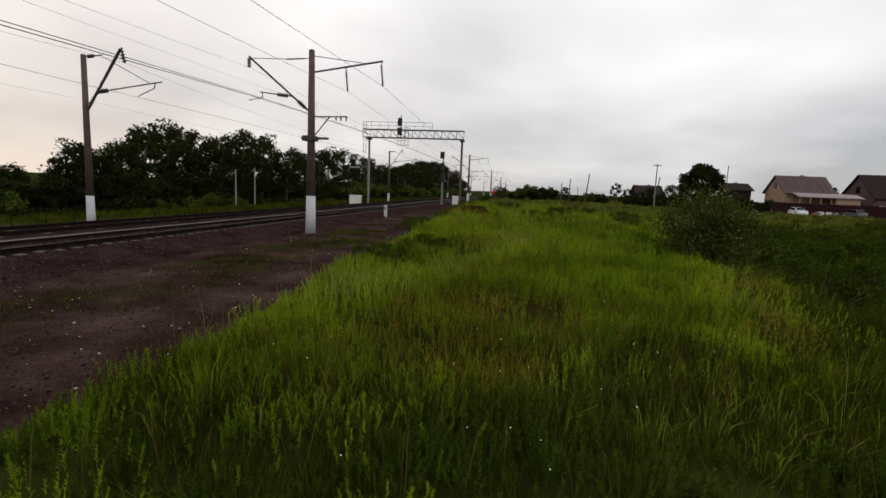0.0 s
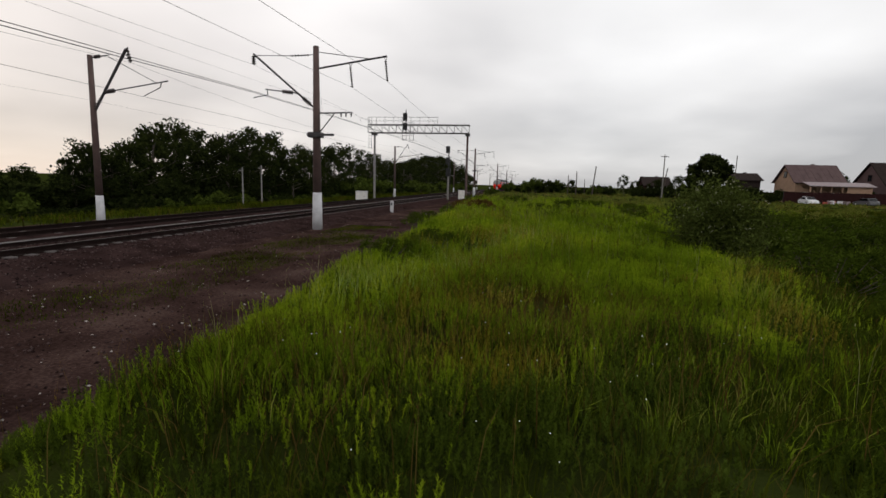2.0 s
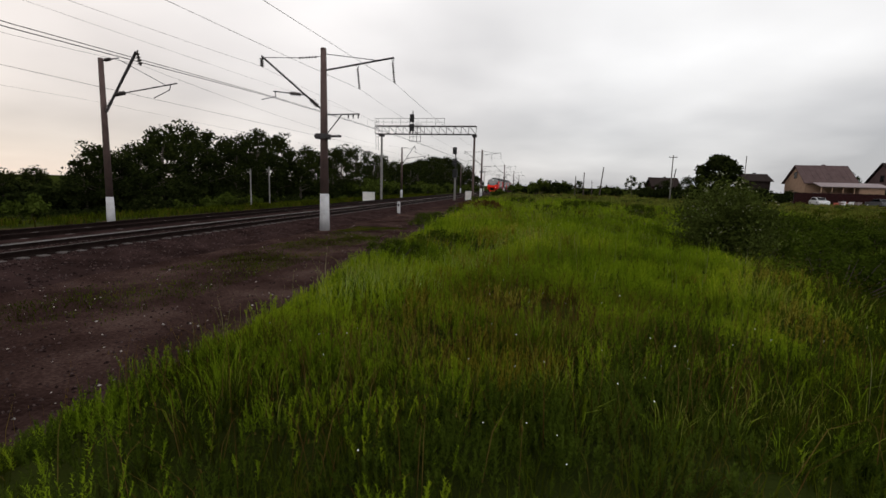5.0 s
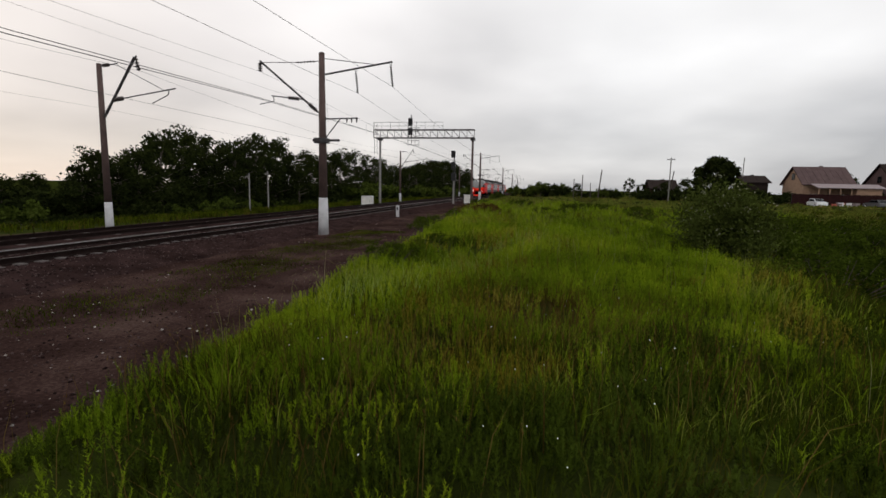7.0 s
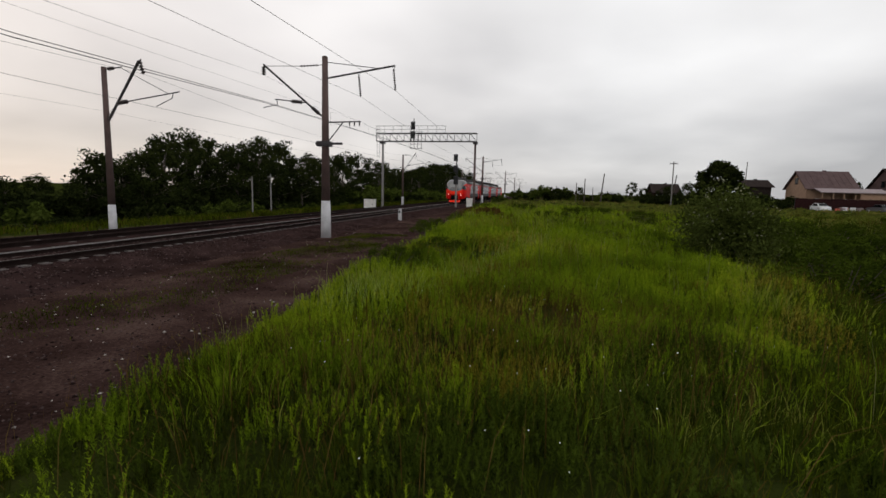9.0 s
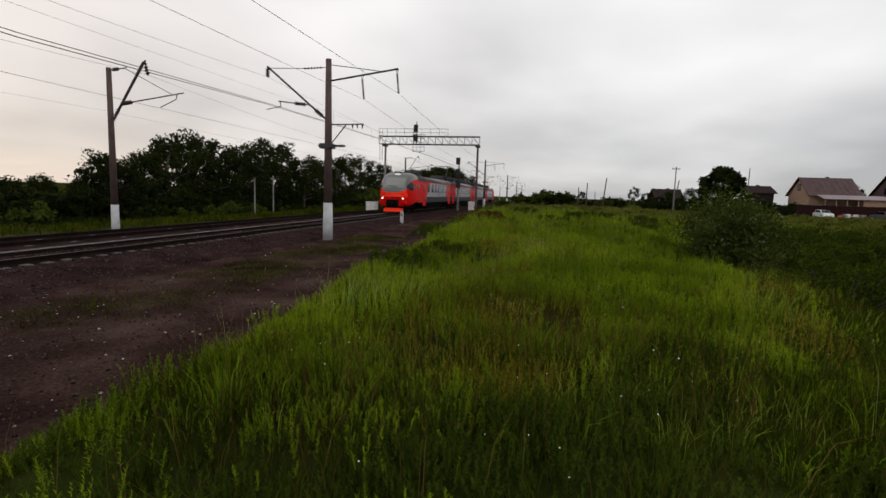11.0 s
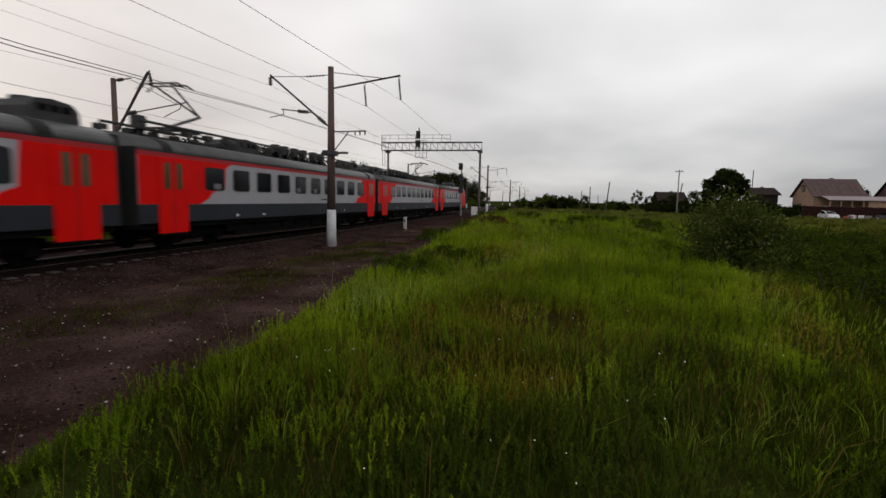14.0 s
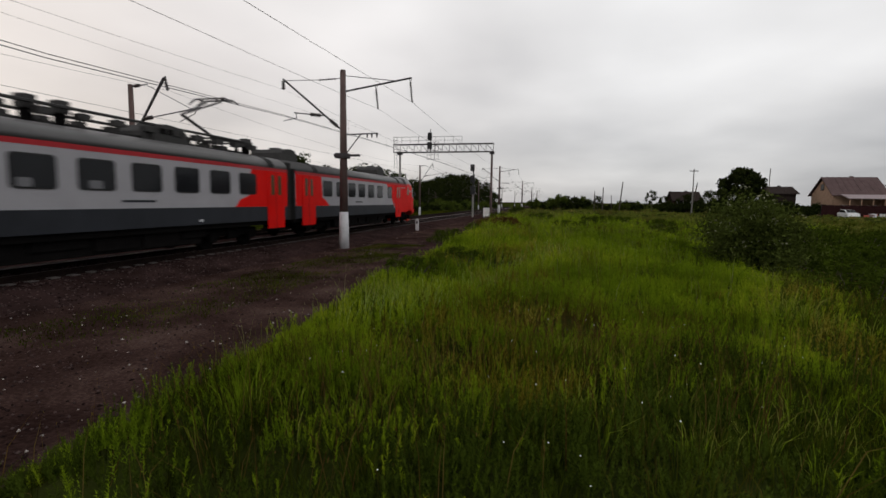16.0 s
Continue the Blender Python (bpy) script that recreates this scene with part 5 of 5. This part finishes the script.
def build_junk():
    rj = random.Random(4)
    for i in range(12):
        x, y = 51.3 + rj.uniform(0, 4.2), 95.5 + rj.uniform(-0.8, 1.2)
        m = (M_WHITE, M_REDCLOTH, M_CARWHITE, M_ROOFPALE)[i % 4]
        w, h = rj.uniform(0.35, 0.9), rj.uniform(0.3, 0.95)
        t = thing("crate", "heaped pale crate by the fence" if i % 4 != 1 else "faded red crate by the fence", "crate", "crates by the fence", m=pose(x, y, -0.15, 0, 0, rj.uniform(0, 90)))
        part("body", box(B(), -w / 2, w / 2, -0.3, 0.3, 0, h, 0.02), m, t)
        part("lid", box(B(), -w / 2 - 0.03, w / 2 + 0.03, -0.33, 0.33, h, h + 0.05, 0.01), m, t)


build_junk()


def utility_pole(x, y, top, label, lean=0.0, arm=True, r=0.13):
    z0 = float(ground_z(x, y))
    p = thing("utility_pole", label, "utility pole", "utility poles", m=pose(x, y, z0, 0, lean, 0))
    h = top - z0
    part("shaft", tube(B(), (0, 0, -0.3), (0, 0, h), r, r * 0.7, 8), M_CONC if arm else M_BARK, p)
    if arm:
        a = part("crossarm", box(B(), -0.75, 0.75, -0.06, 0.06, h - 0.45, h - 0.33), M_STEEL, p)
        for xx in (-0.68, -0.35, 0.35, 0.68):
            part("pin_insulator", tube(B(), (xx, 0, h - 0.33), (xx, 0, h - 0.12), 0.05, 0.04), M_WHITE, a)
    else:
        part("cap", tube(B(), (0, 0, h), (0, 0, h + 0.1), r * 0.72, r * 0.3, 8), M_BARK, p)
    return p


utility_pole(25.3, 100, 8.6, "tall concrete utility pole with a crossarm", 0)
utility_pole(12.2, 100, 6.1, "leaning bare wooden pole in the field", 5.0, False)
utility_pole(26.2, 104, 6.2, "leaning bare wooden pole by the cottage", 8.0, False)
utility_pole(38.0, 100, 8.6, "tall thin wooden pole by the outbuilding", 0.5, False, 0.1)
utility_pole(9.1, 100, 5.0, "slim wooden pole in the distance", 0, False, 0.12)
utility_pole(7.5, 100, 4.2, "slim wooden pole in the distance", 0, False, 0.1)
utility_pole(11.2, 104, 3.5, "short wooden pole in the distance", -2, False, 0.08)


# ---- grass, weeds and stones ----
def blades(rng, x, y, z, h, w, bend, lean_to=None):
    """Tapered curved blades: five corners and three triangles each."""
    n = len(x)
    a = rng.uniform(0, 2 * np.pi, n)
    side = np.c_[np.cos(a), np.sin(a), np.zeros(n)] * (w / 2)[:, None]
    b = rng.uniform(0, 2 * np.pi, n) if lean_to is None else lean_to + rng.normal(0, 0.5, n)
    lean = np.c_[np.cos(b), np.sin(b), np.zeros(n)] * (bend * h)[:, None]
    p = np.c_[x, y, z]
    up = np.c_[np.zeros(n), np.zeros(n), h]
    top = np.sqrt(np.clip(1 - 0.45 * bend ** 2, 0.2, 1))[:, None]
    v = np.stack([p - side, p + side, p + up * 0.58 + lean * 0.30 - side * 0.8, p + up * 0.58 + lean * 0.30 + side * 0.8, p + up * top * 0.97 + lean], 1).reshape(-1, 3)
    k = np.arange(n) * 5
    return v, np.concatenate([np.c_[k, k + 1, k + 3], np.c_[k, k + 3, k + 2], np.c_[k + 2, k + 3, k + 4]])


def patchy(x, y, f, ph):
    return 0.5 + 0.25 * np.sin(f * x + 1.7 * np.sin(f * 0.6 * y + ph)) + 0.25 * np.sin(f * 0.8 * y + 1.3 * np.sin(f * 0.7 * x + ph * 2))


def meadow(name, seed, n, y0, y1, hmin, hmax, w0, w1, label, wide=0.78, material=None, tuft=0.07, slope=None, off=0.0):
    """Grass in tufts: the blades of one tuft spread from its middle."""
    rng = np.random.default_rng(seed)
    per = 16
    m = n // per
    y = y0 + (y1 - y0) * rng.random(m) ** 0.75
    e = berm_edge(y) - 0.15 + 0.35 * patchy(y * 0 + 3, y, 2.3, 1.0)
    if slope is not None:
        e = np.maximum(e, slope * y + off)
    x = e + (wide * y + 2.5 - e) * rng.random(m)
    keep = rng.random(m) < 0.55 + 0.45 * patchy(x, y, 1.1, 0.4)
    x, y = x[keep], y[keep]
    rim = np.clip((x - berm_edge(y)) / 1.2, 0.4, 1)
    th = (hmin + (hmax - hmin) * rng.random(len(x)) ** 1.4) * (0.42 + 1.05 * patchy(x, y, 2.6, 2.2)) * rim
    x, y, th = (np.repeat(q, per) for q in (x, y, th))
    k = len(x)
    a, r = rng.uniform(0, 2 * np.pi, k), tuft * np.sqrt(rng.random(k)) * (1 + y / 14)
    x, y = x + r * np.cos(a), y + r * np.sin(a)
    h = th * rng.uniform(0.55, 1.15, k)
    w = w0 + (w1 - w0) * rng.random(k)
    v, f = blades(rng, x, y, ground_z(x, y) - 0.02, h, w, rng.uniform(0.05, 0.75, k), a)
    ob = new(name, tri_mesh(name, v, f, material or M_GRASS))
    tagged(ob, label, "grass", kind="stuff")
    return ob


# foreground and right-hand side take the darker copy, which stands for shade
meadow("meadow_grass", 1, 30000, 0.9, 5.0, 0.16, 0.36, 0.004, 0.008, "tangled grass on the low bank, coloured darker for shade", material=M_GRASS_DARK)
meadow("meadow_grass", 11, 20000, 2.6, 8.0, 0.18, 0.40, 0.004, 0.009, "fresh green meadow grass on the low bank", wide=0.10)
meadow("meadow_grass", 2, 38000, 4.4, 22.0, 0.22, 0.45, 0.007, 0.015, "thick fresh green meadow grass on the low bank", wide=0.34)
meadow("meadow_grass", 12, 25000, 4.6, 22.0, 0.22, 0.45, 0.007, 0.015, "meadow grass towards the brushwood, coloured darker for shade", material=M_GRASS_DARK, slope=0.34, off=0.8)
meadow("meadow_grass", 13, 26000, 20.0, 38.0, 0.25, 0.55, 0.02, 0.04, "fresh green meadow grass along the bank", wide=0.30)
meadow("meadow_grass", 3, 40000, 19.0, 60.0, 0.25, 0.60, 0.03, 0.06, "olive meadow grass further along the bank", material=M_GRASS_FIELD, wide=0.55)
meadow("meadow_grass", 15, 12000, 19.0, 60.0, 0.25, 0.60, 0.03, 0.06, "meadow grass of the field in a darker tone", material=M_GRASS_DARK, slope=0.45, off=1.0)
meadow("meadow_grass", 4, 28000, 58.0, 150.0, 0.2, 0.45, 0.10, 0.20, "distant meadow grass of the field", material=M_GRASS_FIELD, wide=0.6)


def bank_grass():
    """Plain grass round and behind the standpoint."""
    rng = np.random.default_rng(77)
    n = 14000
    x, y = rng.uniform(-4.0, 9.0, n), rng.uniform(-9.0, 1.2, n)
    v, f = blades(rng, x, y, ground_z(x, y) - 0.02, rng.uniform(0.12, 0.35, n), rng.uniform(0.010, 0.02, n), rng.uniform(0.1, 0.7, n))
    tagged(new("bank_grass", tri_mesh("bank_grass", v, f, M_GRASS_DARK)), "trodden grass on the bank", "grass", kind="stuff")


bank_grass()


def strip_grass(name, seed, n, x0, x1, y0, y1, h0, h1, w0, w1, label):
    rng = np.random.default_rng(seed)
    x, y = rng.uniform(x0, x1, n), y0 + (y1 - y0) * rng.random(n) ** 0.8
    keep = rng.random(n) < patchy(x, y, 1.3, seed) ** 1.5
    x, y = x[keep], y[keep]
    h, w = rng.uniform(h0, h1, len(x)), rng.uniform(w0, w1, len(x))
    v, f = blades(rng, x, y, ground_z(x, y) - 0.02, h, w, rng.uniform(0.1, 0.7, len(x)))
    tagged(new(name, tri_mesh(name, v, f, M_GRASS_DARK)), label, "grass", kind="stuff")


strip_grass("thin_grass", 21, 32000, -9.9, -7.0, 6.0, 26.0, 0.04, 0.11, 0.010, 0.022, "thin short grass on the dark ash strip")
strip_grass("track_weeds", 23, 26000, -20.6, -18.35, 8.0, 90.0, 0.10, 0.26, 0.015, 0.035, "low weeds along the far rail")
strip_grass("far_cess_grass", 22, 42000, -31.0, -22.6, 14.0, 110.0, 0.2, 0.6, 0.03, 0.07, "rough grass beyond the far track")


def seed_stems(name, seed, n, y0, y1, h0, h1, material, head, label):
    """Upright stems that end in a slim drooping head."""
    rng = np.random.default_rng(seed)
    y = y0 + (y1 - y0) * rng.random(n) ** 0.8
    e = berm_edge(y)
    x = e + (0.75 * y + 2 - e) * rng.random(n)
    keep = rng.random(n) < patchy(x, y, 0.8, seed * 0.7) ** 2
    x, y = x[keep], y[keep]
    k = len(x)
    z = ground_z(x, y)
    h = rng.uniform(h0, h1, k)
    v1, f1 = blades(rng, x, y, z, h, np.full(k, 0.006), rng.uniform(0.02, 0.25, k))
    tips = v1.reshape(-1, 5, 3)[:, 4]
    v2, f2 = blades(rng, tips[:, 0], tips[:, 1], tips[:, 2] - 0.02, rng.uniform(0.4, 1.0, k) * head, np.full(k, head * 0.16), rng.uniform(0.2, 0.9, k))
    ob = new(name, tri_mesh(name, np.concatenate([v1, v2]), np.concatenate([f1, f2 + len(v1)]), material))
    tagged(ob, label, "grass", kind="stuff")


seed_stems("seeding_grass", 5, 600, 3.4, 14.0, 0.45, 0.85, M_HEADS, 0.04, "pale seeding grass stems above the meadow")
seed_stems("dry_stems", 6, 1800, 2.6, 11.0, 0.4, 0.75, M_DRY, 0.035, "reddish dry sorrel stems in the grass")
def clump_stems(name, seed, spots, n, spread, h0, h1, material, head, label):
    """Loose clumps of stems round a few spots."""
    rng = np.random.default_rng(seed)
    c = np.array(spots, float)[rng.integers(0, len(spots), n)]
    x, y = c[:, 0] + rng.normal(0, spread, n), c[:, 1] + rng.normal(0, spread * 1.4, n)
    h = rng.uniform(h0, h1, n)
    z = ground_z(x, y)
    v1, f1 = blades(rng, x, y, z, h, rng.uniform(0.003, 0.006, n), rng.uniform(0.2, 0.9, n))
    tips = v1.reshape(-1, 5, 3)[:, 4]
    v2, f2 = blades(rng, tips[:, 0], tips[:, 1], tips[:, 2] - 0.03, rng.uniform(0.5, 1.0, n) * head, np.full(n, head * 0.2), rng.uniform(0.2, 0.9, n))
    tagged(new(name, tri_mesh(name, np.concatenate([v1, v2]), np.concatenate([f1, f2 + len(v1)]), material)), label, "grass", kind="stuff")


clump_stems("sorrel_stems", 61, ((0.3, 5.2), (-0.6, 4.2), (0.0, 6.8), (0.9, 4.0), (-1.6, 3.2), (4.2, 8.5), (-2.0, 24.0), (-3.0, 30.0), (-1.0, 34.0)), 2400, 0.55, 0.35, 0.7, M_DRY, 0.035, "reddish brown sorrel clumps in the meadow")
clump_stems("pale_blades", 62, ((-2.1, 6.0), (-1.7, 5.6), (-1.2, 8.0), (-0.5, 11.5), (0.1, 13.0)), 420, 0.36, 0.42, 0.75, M_PALE, 0.02, "pale arching grass blades standing out of the meadow")
seed_stems("seeding_grass", 7, 2200, 13.0, 40.0, 0.5, 0.8, M_HEADS, 0.10, "pale seeding grass stems above the meadow")


# dark tone put into the herbs in patches, then rusty herbs: x, y, reach
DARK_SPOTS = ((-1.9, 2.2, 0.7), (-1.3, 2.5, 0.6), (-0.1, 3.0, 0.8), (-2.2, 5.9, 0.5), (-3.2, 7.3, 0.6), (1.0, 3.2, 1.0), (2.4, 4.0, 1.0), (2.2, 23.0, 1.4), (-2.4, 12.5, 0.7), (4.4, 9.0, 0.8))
RUST_SPOTS = ((-0.7, 5.6, 0.7), (-0.95, 4.4, 0.5), (-0.2, 4.1, 0.5), (-1.0, 9.3, 0.8), (3.0, 6.1, 0.6), (-0.6, 13.5, 1.3), (-1.6, 20.0, 1.6), (-0.9, 7.2, 0.5), (3.6, 8.0, 0.6))


def herb_share(x, y, spots):
    v = np.zeros(len(x))
    for sx, sy, r in spots:
        v = np.maximum(v, np.exp(-(((x - sx) / r) ** 2 + ((y - sy) / (r * 1.3)) ** 2)))
    return v


def plumes(seed, n, y0, y1, slope, off, h0, h1, leaf, per, reach=0.27):
    """Feathery herbs in rounded clumps, each a stem ringed by many small leaves; fresh and rusty kinds by place, and a
    darker one that carries shade in its colour.
    """
    rng = np.random.default_rng(seed)
    m = n // 20
    y = y0 + (y1 - y0) * rng.random(m) ** 0.8
    e = berm_edge(y) + 0.12 * np.sin(5 * y)
    x = e + (slope * y + off - e) * rng.random(m)
    # shade towards the foreground and right corner, painted in as darker herbs
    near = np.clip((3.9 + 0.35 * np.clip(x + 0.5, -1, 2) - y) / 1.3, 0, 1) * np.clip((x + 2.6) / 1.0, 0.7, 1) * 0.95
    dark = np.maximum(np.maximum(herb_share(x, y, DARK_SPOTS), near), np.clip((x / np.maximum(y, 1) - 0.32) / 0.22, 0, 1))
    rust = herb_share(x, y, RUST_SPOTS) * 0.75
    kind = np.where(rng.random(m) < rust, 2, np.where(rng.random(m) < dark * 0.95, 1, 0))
    size = rng.uniform(0.55, 1.45, m)
    own = rng.integers(0, m, n)
    r = np.minimum(np.abs(rng.normal(0, 0.75, n)), 1.7)
    b = rng.uniform(0, 6.28, n)
    X0 = x[own] + r * np.cos(b) * reach * size[own] * (1 + y[own] / 25)
    Y0 = y[own] + r * np.sin(b) * reach * size[own] * (1 + y[own] / 25)
    dome = (1 - 0.55 * (r / 1.7) ** 1.5) * (0.55 + 0.45 * size[own]) * rng.uniform(0.75, 1.12, n)
    kind = kind[own]
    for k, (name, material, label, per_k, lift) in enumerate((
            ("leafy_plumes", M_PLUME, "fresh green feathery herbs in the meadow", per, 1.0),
            ("shade_toned_herbs", M_WEED, "feathery herbs in the meadow, coloured darker for shade", per, 0.88),
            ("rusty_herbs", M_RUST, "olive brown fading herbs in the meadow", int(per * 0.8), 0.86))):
        on = kind == k
        X, Y, R, A = X0[on], Y0[on], r[on], b[on]
        c = len(X)
        if not c:
            continue
        rim = np.clip((X - berm_edge(Y) + 0.5) / 1.5, 0.4, 1)
        H = (h0 + (h1 - h0) * patchy(X, Y, 2.4, seed + 2)) * dome[on] * rim * lift
        Z = ground_z(X, Y)
        lean = 0.05 + 0.20 * R
        tx, ty = np.cos(A) * lean + rng.normal(0, 0.06, c), np.sin(A) * lean + rng.normal(0, 0.06, c)
        f = np.tile(np.linspace(0.15, 1.0, per_k) ** 0.75, c)
        px, py, pz, ph, tx, ty = (np.repeat(q, per_k) for q in (X, Y, Z, H, tx, ty))
        c = len(px)
        a = rng.uniform(0, 6.28, c)
        L = leaf * (1.25 - 0.7 * f) * rng.uniform(0.6, 1.3, c)
        p = np.c_[px + tx * ph * f ** 1.4, py + ty * ph * f ** 1.4, pz + ph * f]
        d = np.c_[np.cos(a), np.sin(a), rng.uniform(0.3, 1.5, c)]
        side = np.c_[-np.sin(a), np.cos(a), rng.normal(0, 0.4, c)] * (L * 0.16)[:, None]
        v = np.stack([p - side, p + side, p + d * L[:, None] * 0.85], 1).reshape(-1, 3)
        tri = np.arange(3 * c).reshape(-1, 3)
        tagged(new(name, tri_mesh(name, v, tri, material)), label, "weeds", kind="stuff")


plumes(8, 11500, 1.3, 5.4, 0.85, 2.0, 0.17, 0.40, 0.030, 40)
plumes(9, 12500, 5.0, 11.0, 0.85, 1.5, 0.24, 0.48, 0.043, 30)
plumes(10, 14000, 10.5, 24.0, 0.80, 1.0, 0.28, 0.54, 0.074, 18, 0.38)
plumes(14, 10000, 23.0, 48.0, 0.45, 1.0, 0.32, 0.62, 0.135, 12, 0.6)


def flowers():
    rng = np.random.default_rng(17)
    cx = np.array([-0.1, 0.5, -0.9, 0.6, 1.4, -1.6, 0.2, 2.2]); cy = np.array([4.9, 4.4, 3.0, 2.6, 3.4, 3.6, 2.2, 3.8])
    n = 52
    i = rng.integers(0, 8, n)
    x, y = cx[i] + rng.normal(0, 0.45, n), cy[i] + rng.normal(0, 0.4, n)
    z = ground_z(x, y) + rng.uniform(0.3, 0.6, n)
    s = rng.uniform(0.002, 0.005, n)
    vs, fs = [], []
    for k in range(n):
        a0 = rng.uniform(0, 6)
        base = len(vs)
        vs.append((x[k], y[k], z[k]))
        for j in range(6):
            vs.append((x[k] + s[k] * math.cos(a0 + j * 1.047), y[k] + s[k] * math.sin(a0 + j * 1.047), z[k] + s[k] * 0.5 * math.sin(a0 + j)))
        fs += [(base, base + 1 + j, base + 1 + (j + 1) % 6) for j in range(6)]
    tagged(new("small_flowers", tri_mesh("small_flowers", np.array(vs), np.array(fs), M_PETAL)), "scattered tiny white meadow flowers", "flowers", kind="stuff")


flowers()


def stones(name, seed, n, x0, x1, y0, y1, s0, s1, material, label, zfun):
    rng = np.random.default_rng(seed)
    x, y = rng.uniform(x0, x1, n), y0 + (y1 - y0) * rng.random(n) ** 1.7
    z = zfun(x, y)
    s = s0 + (s1 - s0) * rng.random(n) ** 2
    base = np.array([(1, 0, 0), (0, 1, 0), (-1, 0, 0), (0, -1, 0), (0, 0, 0.8), (0, 0, -0.6)], float)
    jit = rng.uniform(0.55, 1.25, (n, 6, 3))
    a = rng.uniform(0, 6.28, n)
    R = np.zeros((n, 3, 3)); R[:, 0, 0] = np.cos(a); R[:, 0, 1] = -np.sin(a); R[:, 1, 0] = np.sin(a); R[:, 1, 1] = np.cos(a); R[:, 2, 2] = 1
    v = np.einsum("nij,nkj->nki", R, base[None] * jit) * s[:, None, None] + np.c_[x, y, z + s * 0.15][:, None, :]
    t = np.array([(0, 1, 4), (1, 2, 4), (2, 3, 4), (3, 0, 4), (1, 0, 5), (2, 1, 5), (3, 2, 5), (0, 3, 5)])
    tri = (np.arange(n)[:, None, None] * 6 + t[None]).reshape(-1, 3)
    tagged(new(name, tri_mesh(name, v.reshape(-1, 3), tri, material)), label, "stones", kind="stuff")


def bed_z(x, y):
    return np.interp(x, [-21.3, -20.4, -15.3, -14.95, -14.4, -13.4, -12.86, -12.7, -12.2, -11.4, -10.7, -10.5], [-0.80, -0.27, -0.24, -0.19, -0.14, -0.14, -0.19, -0.20, -0.23, -0.40, -0.60, -0.6])


stones("ballast_stones", 41, 11000, -15.9, -10.75, 2.0, 45.0, 0.02, 0.05, M_STONE, "loose dark ballast stones on the track bed", bed_z)
stones("ash_stones", 42, 9000, -10.8, -4.3, 2.5, 40.0, 0.008, 0.035, M_STONE, "loose dark stones on the ash strip", ground_z)
stones("pale_stones", 43, 420, -10.8, -4.6, 3.0, 40.0, 0.012, 0.032, M_PALE_STONE, "scattered pale stones on the ash strip", ground_z)


def build_sleepers(track):
    bm = box(B(), -1.04, 1.04, -0.12, 0.12, -0.40, -0.165, 0.012)
    me = mesh_of(bm, "sleeper", M_SLEEPER)
    for i in range(150):
        ob = new("sleeper", me)
        ob.parent = track
        ob.matrix_basis = pose(random.uniform(-0.03, 0.03), -6 + i * 0.55, random.uniform(-0.015, 0.01), 0, 0, random.uniform(-0.8, 0.8))
    bm = B()
    for i in range(150, 420):
        y = -6 + i * 0.55
        box(bm, -1.04, 1.04, y - 0.13, y + 0.13, -0.40, -0.165)
    tagged(part("distant_sleepers", bm, M_SLEEPER, track), kind="stuff")


build_sleepers(build_track(TRACK_1, "near railway track with polished rails on concrete sleepers"))
build_sleepers(build_track(TRACK_2, "little used far railway track with rusty rails on concrete sleepers", -0.05, True))


def motions():
    times = [i * 0.5 for i in range(33)]
    for car, offset, turn in TRAIN:
        rows = []
        for t in times:
            d = t - 14.0
            rows.append((t, pose(TRACK_1, 12.238 - SPEED * d + 0.0189 * d * d + offset, 0, 0, 0, turn)))
        walk(car, rows)


motions()
